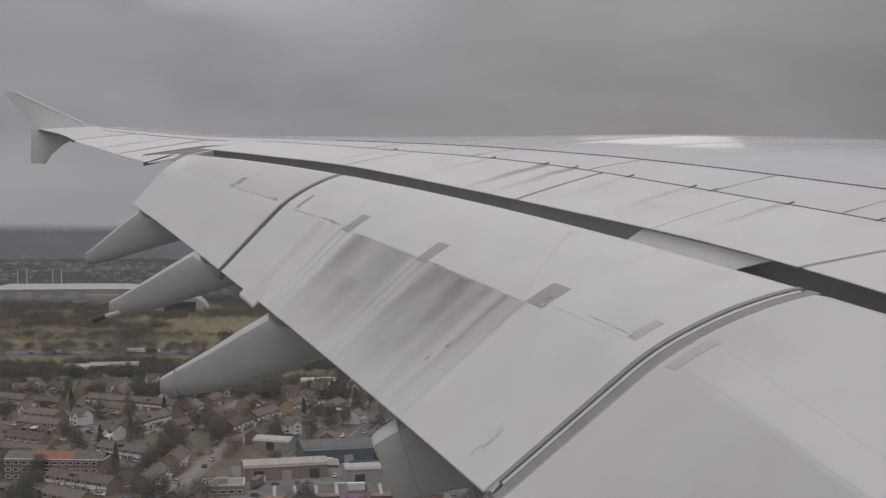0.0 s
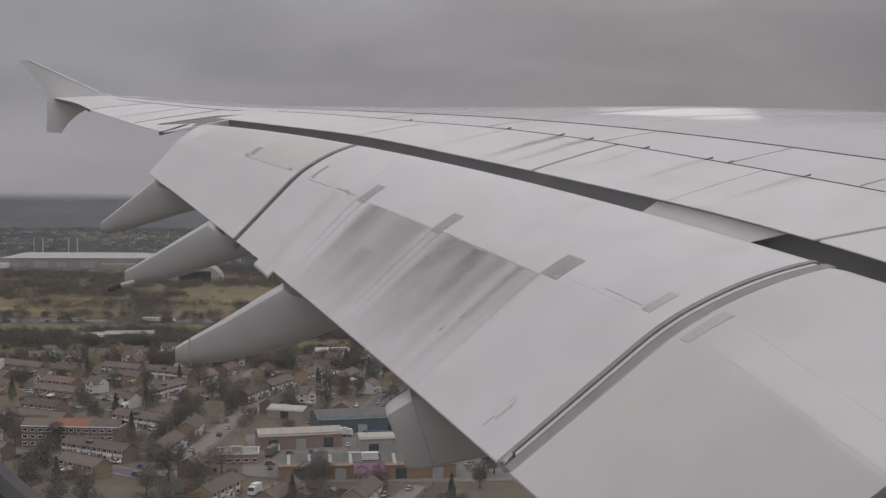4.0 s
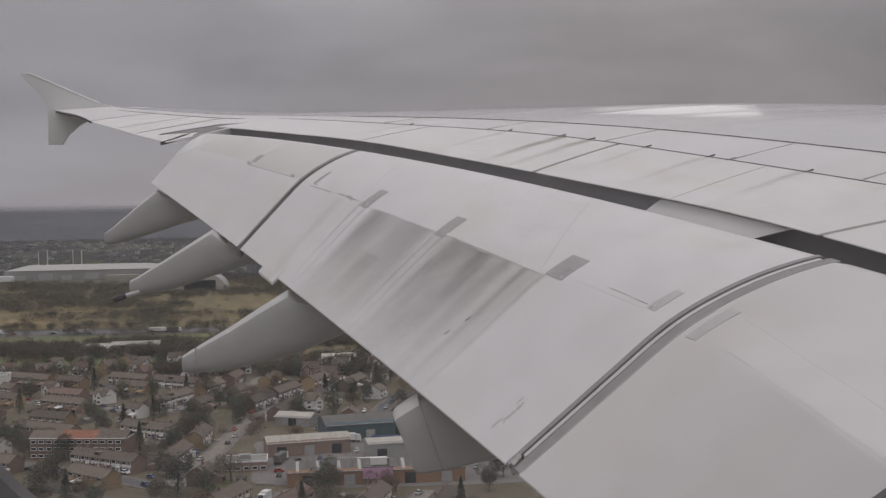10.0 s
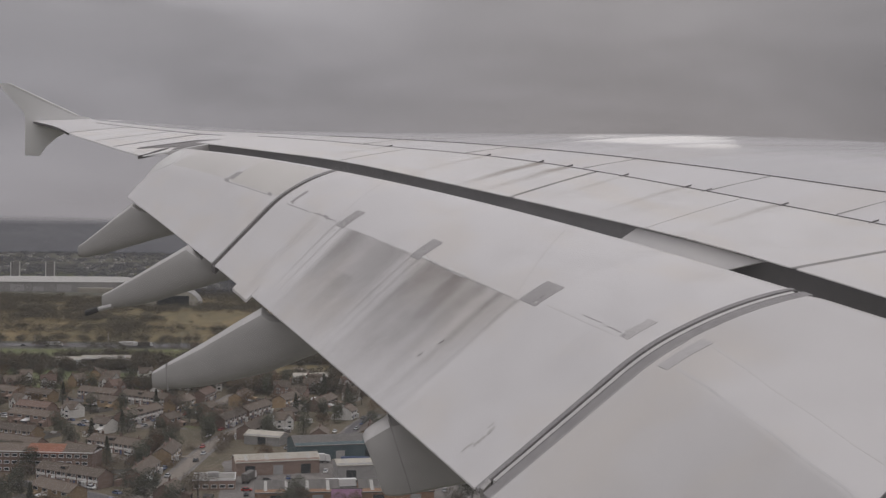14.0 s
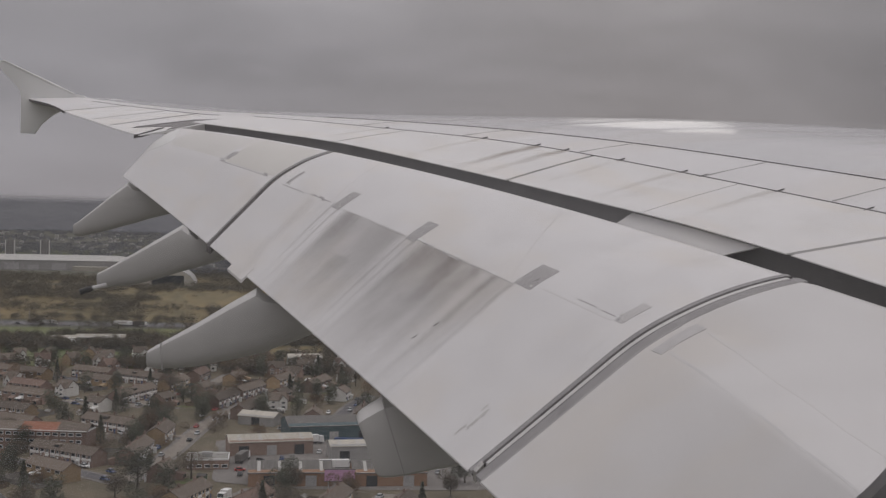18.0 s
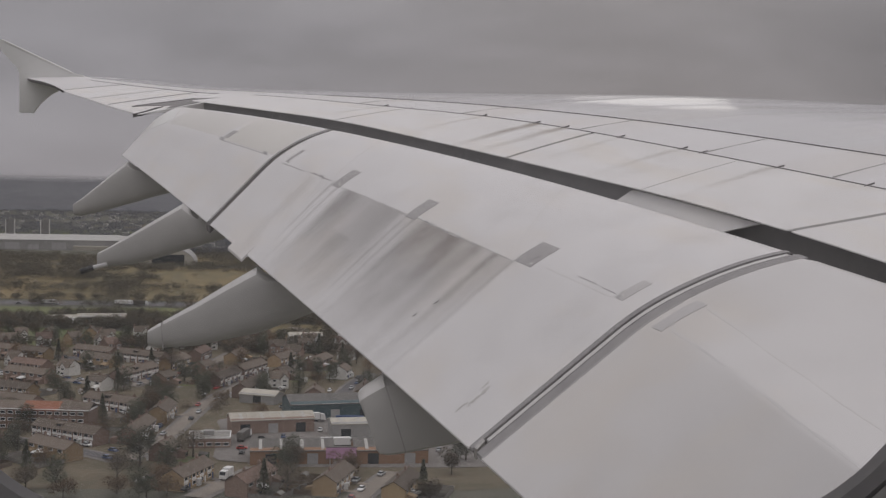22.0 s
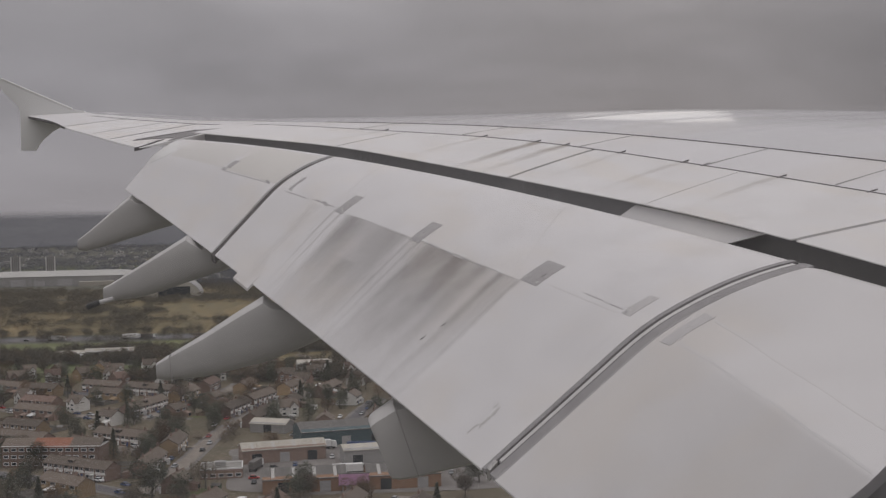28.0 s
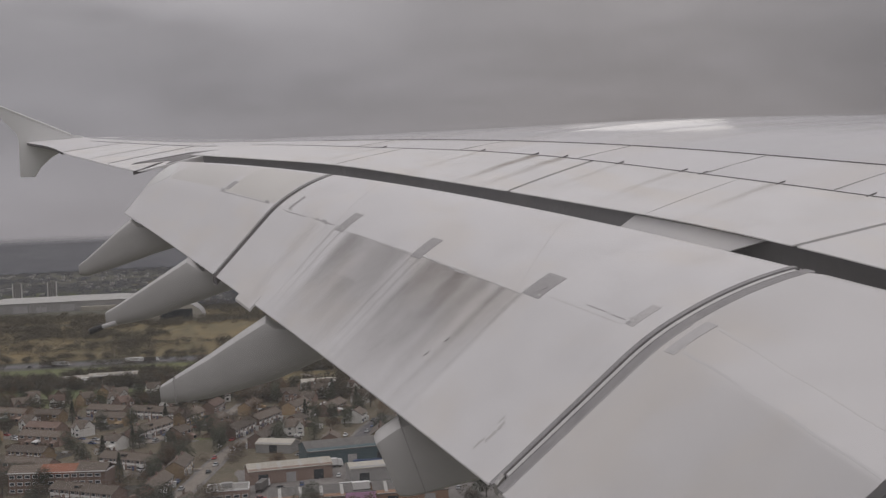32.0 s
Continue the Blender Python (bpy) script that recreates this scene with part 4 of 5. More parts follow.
patch("heath_field", -330, 1290, 560, 215, 3, M_FIELD_BROWN, "rough brown heath field", 0.15)
patch("heath_field", -420, 1640, 330, 90, 5, M_FIELD_BROWN, "ochre rough grass between the woods", 0.15)
patch("pasture_field", -255, 800, 95, 42, -10, M_FIELD_GREEN, "olive pasture behind the houses", 0.15)
patch("pasture_field", -120, 850, 70, 40, 5, M_FIELD_BROWN, "rough ochre paddock beside the woods", 0.18)
patch("pasture_field", 20, 830, 90, 60, 5, M_FIELD_GREEN, "green pasture with hedges", 0.16)
patch("pasture_field", -390, 950, 120, 36, 4, M_FIELD_GREEN, "green pasture beside the motorway", 0.2)
patch("pasture_field", -210, 965, 60, 30, 4, M_FIELD_BRIGHT, "bright winter grass beside the motorway", 0.21)
patch("heath_field", -800, 2500, 600, 150, 2, M_FIELD_GREEN, "far dull green field strip", 0.2)
patch("heath_field", -300, 3000, 400, 160, 2, M_FIELD_BROWN, "far dull brown field strip", 0.25)
patch("village_green", -75, 352, 140, 26, 3, M_FIELD_BRIGHT, "bright grass in front of the houses", 0.38)
patch("yard", -18, 490, 62, 52, 6, M_CONCRETE, "concrete yard of the industrial estate", 0.3)
patch("yard", -232, 884, 42, 16, 8, M_CONCRETE, "concrete yard with sheds", 0.3)
patch("town_ground", -150, 580, 330, 175, 4, M_GARDEN, "gardens between the houses", 0.1)

# ---- roads ----
MOTOR = [(x, 1030 + 0.085 * (x + 200) + 0.00005 * (x + 200)**2) for x in range(-800, 360, 20)]
way("motorway", MOTOR, 31, M_ASPHALT, "grey motorway with two carriageways", 0.3)
for off in (-14.2, -7.3, -1.6, 1.6, 7.3, 14.2):
    way("lane_line", [(x, y + off) for x, y in MOTOR], 0.35, M_PAINT_LINE, "white painted motorway line", 0.34)


def built_up(x, y):
    """Where the housing estate lies."""
    return 384 < y < 735 and -0.47 * y < x < -0.02 * y + 8 - max(0.0, y - 560) * 0.16 and not (x > -88 and 432 < y < 560)


# gently bending streets, one family for each half of the estate: heading, a point, spacing, count, western half
STREETS = []
for heading, base, pitch, count, west in ((-36, Vector((-190, 560)), 54, 7, True), (80, Vector((-96, 520)), 54, 5, False)):
    d = Vector((math.cos(radians(heading)), math.sin(radians(heading))))
    nrm = Vector((-d.y, d.x))
    for k in range(-count, count + 1):
        run = []
        for i in range(-60, 61):
            t = 5.0 * i
            p = base + d * t + nrm * (pitch * k + 7 * math.sin(t / 45 + k))
            if built_up(*p) and (p.x < -0.235 * p.y) == west:
                run.append((p.x, p.y))
            elif len(run) > 6:
                STREETS.append(run)
                run = []
            else:
                run = []
        if len(run) > 6:
            STREETS.append(run)
ROAD = 6.0
for k, run in enumerate(STREETS):
    way("pavement", run, ROAD + 3.6, M_CONCRETE, "pale pavement along the street", 0.28 + 0.006 * k)
    way("street", run, ROAD, M_ASPHALT if k % 3 == 1 else M_STREET, "residential street between the houses", 0.42 + 0.006 * k)
way("lane", [(-92 + 24 * math.sin(i / 9), 742 + 5 * i) for i in range(28)], 6, M_PATHWAY, "pale gravel works lane", 0.36)

taken = []


def free(x, y, rad):
    return all((x - a)**2 + (y - c)**2 > (rad + d)**2 for a, c, d in taken)


for run in STREETS:
    taken += [(x, y, 4.0) for x, y in run]


def on_ground(x, y, turn=0.0):
    return pose(x, y, 0.0, 0, 0, turn)


# ---- houses ----
def gable(b, x0, x1, y0, y1, z0, z1, over=0.35, thick=0.18):
    """A pitched roof with its ridge along x, thick and open below."""
    ym = (y0 + y1) / 2
    prof = [(y0 - over, z0 - over * 0.6), (ym, z1), (y1 + over, z0 - over * 0.6), (y1 + over, z0 - over * 0.6 - thick), (ym, z1 - thick * 1.4), (y0 - over, z0 - over * 0.6 - thick)]
    return b.loft([[(x, y, z) for y, z in prof] for x in (x0 - over, x1 + over)])


def walls_with_gables(b, x0, x1, y0, y1, h, ridge):
    ym = (y0 + y1) / 2
    prof = [(y0, 0), (y1, 0), (y1, h), (ym, ridge - 0.15), (y0, h)]
    return b.loft([[(x, y, z) for y, z in prof] for x in (x0, x1)])


def add_window(owner, x, y, z, w, h, out=-1):
    """A framed window in a wall across y; out: the way it faces along y."""
    ys = sorted((y - out * 0.02, y + out * 0.07))
    fr = part("window", Build().box(x - w / 2, x + w / 2, *ys, z, z + h), M_WHITE, owner)
    ys = sorted((y + out * 0.072, y + out * 0.09))
    part("pane", Build().box(x - w / 2 + 0.2, x + w / 2 - 0.2, *ys, z + 0.2, z + h - 0.2), M_GLASS, fr)
    return fr


def terrace(units, wall, roof, front, label, dormer=-1, group="terraced rows"):
    """A row of joined two-storey houses, ridge along x, fronts towards -y."""
    ob = thing("terraced_houses", on_ground(0, 0), label, "houses", group)
    w = 5.6
    L = units * w / 2
    part("wall", walls_with_gables(Build(), -L, L, -4, 4, 5.0, 7.2), wall, ob)
    part("roof", gable(Build(), -L, L, -4, 4, 5.0, 7.4), roof, ob)
    part("ridge", Build().box(-L - 0.35, L + 0.35, -0.16, 0.16, 7.3, 7.5), M_TILE_RED, ob, "clay ridge tiles")
    for i in range(units):
        x = -L + w * (i + 0.5)
        if front:
            part("front_panel", Build().box(x - 2.55, x + (2.55 if front > 1 else 0.6), -4.05, -3.99, 2.5, 3.35), M_RENDER, ob, "white boarded front")
        add_window(ob, x - 1.2, -4.0, 3.35, 2.3, 1.4)
        add_window(ob, x + 1.5, -4.0, 3.35, 1.3, 1.4)
        add_window(ob, x - 1.0, -4.0, 0.9, 2.5, 1.4)
        add_window(ob, x, 4.0, 3.35, 3.0, 1.3, 1)
        part("door", Build().box(x + 1.0, x + 1.95, -4.09, -3.98, 0.1, 2.15), M_WHITE if i % 3 else M_CAR[4], ob)
        if i % 2 == 0:
            part("chimney", Build().box(x + w / 2 - 0.4, x + w / 2 + 0.4, -0.35, 0.35, 6.8, 8.5).box(x + w / 2 - 0.2, x + w / 2 + 0.2, -0.15, 0.15, 8.5, 8.85), M_BRICK, ob)
        if i % 3 == 1:
            part("porch", Build().box(x + 0.5, x + 2.4, -5.3, -4.02, 2.3, 2.48).box(x + 0.65, x + 0.8, -5.1, -4.02, 0, 2.3).box(x + 2.1, x + 2.25, -5.1, -4.02, 0, 2.3), M_WHITE, ob)
        if i % 3 == 0:
            ext = part("rear_extension", Build().loft([[(xx, y, z) for y, z in ((4.0, 0), (7.0, 0), (7.0, 2.3), (4.0, 3.0))] for xx in (x - 2.2, x + 1.2)]), wall, ob)
            part("pane", Build().box(x - 1.8, x + 0.8, 7.0, 7.05, 0.6, 2.0), M_GLASS, ext)
        if i % 4 == 2:
            con = part("conservatory", Build().box(x - 1.6, x + 1.6, 4.0, 7.2, 0, 0.7).box(x - 1.65, x + 1.65, 4.0, 7.25, 2.15, 2.35).loft([[(xx, y, z) for y, z in ((4.0, 2.35), (7.25, 2.35), (4.0, 3.1))] for xx in (x - 1.6, x + 1.6)]), M_WHITE, ob, "white conservatory with a pale roof")
            part("pane", Build().box(x - 1.55, x + 1.55, 4.02, 7.15, 0.7, 2.15), M_GLASS, con)
    if dormer >= 0:
        x = -L + w * (dormer + 0.5)
        d = part("dormer", Build().box(x - 1.5, x + 1.5, -3.0, -0.5, 5.5, 6.85), M_TILE, ob, "tile-hung flat-roofed dormer")
        part("pane", Build().box(x - 1.2, x + 1.2, -3.05, -3.005, 5.8, 6.6), M_GLASS, d)
    return ob


def detached(wall, roof, label, wing_side=1, w=9.0, dp=8.0, h=5.0, ridge=8.2):
    ob = thing("detached_house", on_ground(0, 0), label, "house", "detached houses")
    part("wall", walls_with_gables(Build(), -w / 2, w / 2, -dp / 2, dp / 2, h, ridge), wall, ob)
    part("roof", gable(Build(), -w / 2, w / 2, -dp / 2, dp / 2, h, ridge + 0.2), roof, ob)
    # a gabled front wing, its ridge along y
    x0 = wing_side * w / 4
    xs = (x0 - 2.0, x0 + 2.0)
    prof = [(xs[0], 0), (xs[1], 0), (xs[1], h), (x0, ridge - 1.0), (xs[0], h)]
    part("front_wing", Build().loft([[(x, y, z) for x, z in prof] for y in (-dp / 2 - 2.2, 0)]), wall, ob)
    rp = [(xs[0] - 0.4, h - 0.35), (x0, ridge - 0.75), (xs[1] + 0.4, h - 0.35), (xs[1] + 0.4, h - 0.5), (x0, ridge - 0.98), (xs[0] - 0.4, h - 0.5)]
    part("front_roof", Build().loft([[(x, y, z) for x, z in rp] for y in (-dp / 2 - 2.5, 0)]), roof, ob)
    part("chimney", Build().box(-wing_side * w / 2 + 0.3 - 0.45, -wing_side * w / 2 + 0.75, -0.4, 0.4, ridge - 1.5, ridge + 1.3), M_BRICK, ob)
    yf = -dp / 2
    for z, hh in ((0.9, 1.4), (3.3, 1.2)):
        add_window(ob, x0, yf - 2.2, z, 2.2, hh)
        add_window(ob, -x0 * 1.1, yf, z, 1.8, hh)
    part("door", Build().box(-x0 * 0.15 - 0.5, -x0 * 0.15 + 0.5, yf - 0.08, yf + 0.02, 0.1, 2.2), M_WHITE, ob)
    return ob


def shed(w, dp, h, ridge, wall, roof, label, lights=True, doors=1):
    ob = thing("industrial_unit", on_ground(0, 0), label, "warehouse", "industrial units")
    part("wall", walls_with_gables(Build(), -w / 2, w / 2, -dp / 2, dp / 2, h, ridge), wall, ob)
    part("roof", gable(Build(), -w / 2, w / 2, -dp / 2, dp / 2, h, ridge + 0.2, 0.4, 0.25), roof, ob)
    slope = (ridge + 0.2 - h) / (dp / 2)
    if lights:
        n = max(2, int(w / 7))
        for i in range(n):
            x = -w / 2 + w * (i + 0.5) / n
            y0, y1 = -dp / 2 + 0.8, -0.8
            z0, z1 = h + slope * 0.8 + 0.03, h + slope * (dp / 2 - 0.8) + 0.03
            part("rooflight", Build().add([(x - 0.6, y0, z0), (x + 0.6, y0, z0), (x + 0.6, y1, z1), (x - 0.6, y1, z1), (x - 0.6, y0, z0 - 0.1), (x + 0.6, y0, z0 - 0.1), (x + 0.6, y1, z1 - 0.1), (x - 0.6, y1, z1 - 0.1)],
                                          [(0, 1, 2, 3), (0, 4, 5, 1), (1, 5, 6, 2), (2, 6, 7, 3), (3, 7, 4, 0)]), M_SKYLIGHT, ob)
    for i in range(doors):
        x = -w / 2 + w * (i + 0.5) / doors
        part("roller_door", Build().box(x - 2, x + 2, -dp / 2 - 0.08, -dp / 2 + 0.02, 0.05, min(4.2, h - 0.6)), M_CLADDING if i % 2 else M_GLASS, ob)
        part("fascia", Build().box(x - w / doors / 2 + 0.3, x + w / doors / 2 - 0.3, -dp / 2 - 0.12, -dp / 2 + 0.02, h - 0.5, h - 0.1), M_WHITE, ob)
    return ob


def flat_block(w, dp, h, wall, label, storeys):
    ob = thing("flat_roofed_block", on_ground(0, 0), label, "building")
    part("wall", Build().box(-w / 2, w / 2, -dp / 2, dp / 2, 0, h), wall, ob)
    part("roof", Build().box(-w / 2 + 0.3, w / 2 - 0.3, -dp / 2 + 0.3, dp / 2 - 0.3, h, h + 0.08), M_FELT, ob)
    part("parapet", Build().box(-w / 2 - 0.1, w / 2 + 0.1, -dp / 2 - 0.1, -dp / 2 + 0.25, h - 0.25, h + 0.35).box(-w / 2 - 0.1, w / 2 + 0.1, dp / 2 - 0.25, dp / 2 + 0.1, h - 0.25, h + 0.35).box(-w / 2 - 0.1, -w / 2 + 0.25, -dp / 2, dp / 2, h - 0.25, h + 0.35).box(w / 2 - 0.25, w / 2 + 0.1, -dp / 2, dp / 2, h - 0.25, h + 0.35), M_WHITE, ob)
    part("roof_hut", Build().box(-w * 0.15, w * 0.1, -1.5, 1.8, h + 0.08, h + 1.8), M_CLADDING, ob)
    for k in range(storeys):
        z = h / storeys * k + 0.9
        for i in range(int(w / 3.2)):
            add_window(ob, -w / 2 + 1.7 + 3.2 * i, -dp / 2, z, 2.3, 1.4)
    return ob


ROWS = [terrace(5, M_BRICK, M_TILE, 1, "brown brick terraced houses with dark tiled roofs"), terrace(6, M_BRICK, M_TILE, 2, "brick terraced houses with white boarded fronts", 2),
        terrace(4, M_BRICK_YELLOW, M_TILE, 1, "yellow brick terraced houses with dark roofs"), terrace(2, M_BRICK, M_TILE, 2, "pair of brick houses with white boards and dark roof", -1, "pairs of houses"),
        terrace(4, M_BRICK, M_TILE_RED, 0, "red brick terraced houses under a red-brown tiled roof"), terrace(2, M_RENDER, M_TILE, 0, "pair of white rendered houses with a brown roof", -1, "pairs of houses")]
HALF = [14.3, 17.1, 11.5, 5.9, 11.5, 5.9]
HOUSES = [detached(M_RENDER, M_TILE, "white rendered house with a brown tiled roof"), detached(M_RENDER, M_TILE_RED, "white rendered house with a red tiled roof", -1),
          detached(M_BRICK, M_TILE_RED, "red brick house with a red tiled roof", 1, 8.0), detached(M_BRICK, M_TILE, "brown brick house with a dark roof", -1, 10.0, 7.5),
          detached(M_BRICK_YELLOW, M_TILE, "yellow brick house with a dark roof", 1, 8.5)]
rng = random.Random(11)
first = set()


def place(proto, x, y, turn, rad):
    """The first placing moves the built thing itself, the later ones copy it."""
    taken.append((x, y, rad))
    if proto.name in first:
        return copy_thing(proto, on_ground(x, y, turn))
    first.add(proto.name)
    proto.matrix_world = on_ground(x, y, turn)
    return proto


# industrial estate and single large buildings
for spec in ((-44, 446, 7, 30, 17, 5.5, 8.0, M_ORANGE, M_SHEET_DARK, "orange brick unit with a dark sheet roof", True, 2), (-8, 450, 7, 27, 18, 5.5, 8.0, M_ORANGE, M_SHEET_DARK, "orange brick unit with dark sheet roof and rooflights", True, 2),
             (-58, 500, 16, 34, 13, 6.0, 7.8, M_BRICK, M_SHEET, "brick unit with a pale ribbed roof", True, 3), (-22, 492, 12, 22, 13, 6.5, 7.5, M_CLADDING, M_SHEET, "grey clad unit with a pale roof", True, 2),
             (-30, 540, 16, 52, 22, 7.0, 9.5, M_CLAD_TEAL, M_SHEET_DARK, "dark teal clad warehouse with white doors", False, 4), (-70, 566, -20, 18, 10, 4.5, 6.0, M_CLADDING, M_SHEET, "small grey shed with a pale roof", False, 1),
             (-226, 886, 10, 34, 12, 5.0, 6.6, M_CLADDING, M_SHEET, "long pale sheet-roofed farm shed", True, 2), (-252, 878, 8, 20, 10, 4.5, 6.0, M_RENDER, M_SHEET, "white walled shed with a pale roof", False, 2),
             (-70, 792, 12, 22, 10, 5.0, 6.6, M_CLADDING, M_SHEET, "pale roofed works shed", False, 2)):
    x, y, turn, *dims = spec
    ob = shed(*dims)
    ob.matrix_world = on_ground(x, y, turn)
    taken += [(x + k * dims[0] * 0.33 * math.cos(radians(turn)), y + k * dims[0] * 0.33 * math.sin(radians(turn)), dims[1] * 0.62) for k in (-1, 0, 1)]
for x, y, turn, w, dp, h, wall, label, st in ((-150, 498, -4, 40, 12, 8.5, M_BRICK, "three-storey brick block with white window rows", 3), (-262, 694, 4, 22, 12, 9, M_RENDER, "white three-storey block of flats", 3),
                                              (-78, 470, 7, 16, 13, 4.0, M_BRICK, "low flat-roofed workshop with white fascia", 1), (-176, 448, -4, 22, 14, 4.5, M_CLADDING, "flat-roofed shop with a white edge", 1)):
    ob = flat_block(w, dp, h, wall, label, st)
    ob.matrix_world = on_ground(x, y, turn)
    taken += [(x + k * w * 0.33, y, dp * 0.62) for k in (-1, 0, 1)]
block = [o for o in scene.objects if o.get("label", "").startswith("three-storey brick")][0]
for x0, x1, m, label in ((-20, -8, M_TILE, "brown tiled roof"), (-7.2, 7.2, M_ORANGE_TILE, "orange-red tiled roof"), (8, 20, M_TILE, "brown tiled roof")):
    part("pitched_roof", gable(Build(), x0, x1, -6, 6, 8.7, 11.2, 0.4), m, block, label)

# terraces along both sides of the streets, with gardens behind
FENCES = []
for nm, m in (("brown", M_FENCE), ("grey", M_FENCE_GREY)):
    ob = thing("garden_fence", on_ground(0, 0), f"weathered {nm} board fence round back gardens", "fence", "garden fences")
    for k in range(5):
        part("fence_panel", Build().box(-11.2 + 5.6 * k - 0.06, -11.2 + 5.6 * k + 0.06, 0, 11, 0, 1.75), m, ob)
    part("fence_panel", Build().box(-11.2, 11.2, 10.95, 11.05, 0, 1.75), m, ob)
    FENCES.append(ob)
SHEDS = []
for nm, m, r in (("brown timber", M_FENCE, M_FELT), ("green", M_SHED_GREEN, M_SHEET_DARK), ("pale", M_RENDER, M_SKYLIGHT)):
    ob = thing("garden_shed", on_ground(0, 0), nm + " garden shed in a back garden", "shed", "garden sheds")
    part("wall", walls_with_gables(Build(), -1.6, 1.6, -1.2, 1.2, 1.9, 2.5), m, ob)
    part("roof", gable(Build(), -1.6, 1.6, -1.2, 1.2, 1.9, 2.6, 0.2, 0.08), r, ob)
    part("door", Build().box(-0.4, 0.4, -1.24, -1.19, 0.1, 1.8), M_BARK, ob)
    SHEDS.append(ob)
lawn = random.Random(3)
for run in STREETS:
    for side in (1, -1):
        along = rng.uniform(0, 6)
        total = 5.0 * (len(run) - 1)
        while along < total - 10:
            k = rng.choices(range(6), (4, 3, 4, 3, 2, 1))[0]
            mid = along + HALF[k]
            i = min(len(run) - 2, int(mid / 5))
            a, c = Vector(run[i]), Vector(run[i + 1])
            d = (c - a).normalized()
            out = Vector((-d.y, d.x)) * side
            back = rng.uniform(11.0, 12.0)
            p = a + d * (mid - 5 * i) + out * back
            head = math.degrees(math.atan2(d.y, d.x)) + (0 if side > 0 else 180)
            spots_free = all(free(*(p + d * q), 4.4) for q in (-HALF[k] * 0.75, 0, HALF[k] * 0.75)) and built_up(*p)
            if spots_free and rng.random() < 0.93:
                place(ROWS[k], p.x, p.y, head + rng.uniform(-2, 2), 0.1)
                taken += [(*(p + d * q), 4.6) for q in np.linspace(-HALF[k] * 0.8, HALF[k] * 0.8, 5)]
                g = p + out * 4.4
                if HALF[k] > 10:
                    place(rng.choice(FENCES), g.x, g.y, head, 0.1)
                for q in np.arange(-HALF[k] + 2.8, HALF[k], 5.6):
                    if lawn.random() < 0.6:
                        e = g + d * q + out * lawn.uniform(5, 7)
                        patch("garden_lawn", e.x, e.y, 2.2, lawn.uniform(2.5, 4.2), head, lawn.choice((M_FIELD_GREEN, M_FIELD_GREEN, M_FIELD_BRIGHT, M_CONCRETE)), "green garden lawn between the houses", 0.24 + 0.002 * lawn.randrange(20), n=12)
                    if lawn.random() < 0.28:
                        e = g + d * (q + 1) + out * 9.2
                        if free(e.x, e.y, 1.5):
                            place(lawn.choice(SHEDS), e.x, e.y, head + lawn.choice((0, 90)), 1.8)
                    if lawn.random() < 0.5:
                        e = p + d * q - out * 6.8
                        patch("driveway", e.x, e.y, 1.4, 2.8, head, lawn.choice((M_PATHWAY, M_CONCRETE, M_ASPHALT)), "paved driveway in front of a house", 0.33 + 0.002 * lawn.randrange(20), n=8, wobble=0.02, square=0.2)
            along += 2 * HALF[k] + rng.uniform(1.2, 3.5)
# detached houses among the trees
tries = 0
count = 0
while count < 40 and tries < 2000:
    tries += 1
    y = rng.uniform(600, 800)
    x = rng.uniform(-0.44 * y, -0.02 * y)
    if free(x, y, 9):
        place(rng.choice(HOUSES + HOUSES[:1]), x, y, rng.choice((0, 20, -25, 90, 45)) + rng.uniform(-12, 12), 8)
        count += 1

# two tower blocks on the far side of the heath
tower = thing("tower_block", on_ground(-742, 2250, 12), "tall grey block of flats with pale edges", "tower block", "tower blocks")
part("wall", Build().box(-8, 8, -8, 8, 0, 33), M_CLADDING, tower)
part("roof", Build().box(-8.4, 8.4, -8.4, 8.4, 33, 33.8).box(-3, 3, -3, 3, 33.8, 36.5), M_FELT, tower)
for x in (-7.7, 7.7):
    part("corner_strip", Build().box(x - 0.7, x + 0.7, -8.3, -7.95, 0, 33), M_RENDER, tower, "pale vertical edge")
for x in (-5.0, -1.7, 1.7, 5.0):
    strip = part("window_strip", Build().box(x - 1.0, x + 1.0, -8.10, -7.98, 1.0, 32.4), M_SHEET_DARK, tower)
    for k in range(11):
        part("spandrel", Build().box(x - 1.0, x + 1.0, -8.14, -8.11, 2.4 + 2.95 * k, 3.4 + 2.95 * k), M_EDGE, strip)
copy_thing(tower, on_ground(-686, 2275, 12))
taken += [(-742, 2250, 22), (-686, 2275, 22)]

# the far white warehouse and the arched hangar
ob = thing("distribution_warehouse", on_ground(-560, 1890, 8), "huge white warehouse with a pale flat roof", "warehouse")
part("wall", Build().box(-110, 120, -45, 95, 0, 15), M_CLADDING, ob)
part("roof", Build().add([(-111, -46, 15), (121, -46, 15), (121, 96, 15), (-111, 96, 15), (-85, 25, 21), (95, 25, 21)], [(0, 1, 5, 4), (1, 2, 5), (2, 3, 4, 5), (3, 0, 4), (3, 2, 1, 0)]), M_SKYLIGHT, ob, "pale low roof")
for i in range(6):
    part("loading_door", Build().box(-95 + 34 * i, -80 + 34 * i + 6 * (i % 2), -45.4, -44.9, 0.2, 8 + 3 * (i % 2)), M_EDGE if i > 3 else M_PATCH, ob)
part("annex", Build().box(-150, -95, -68, -46, 0, 8), M_WHITE, ob)
part("annex", Build().box(40, 90, -66, -46, 0, 7), M_SHEET, ob)
part("annex", Build().box(121, 160, -30, 40, 0, 10), M_RENDER, ob)
taken.append((-560, 1890, 150))
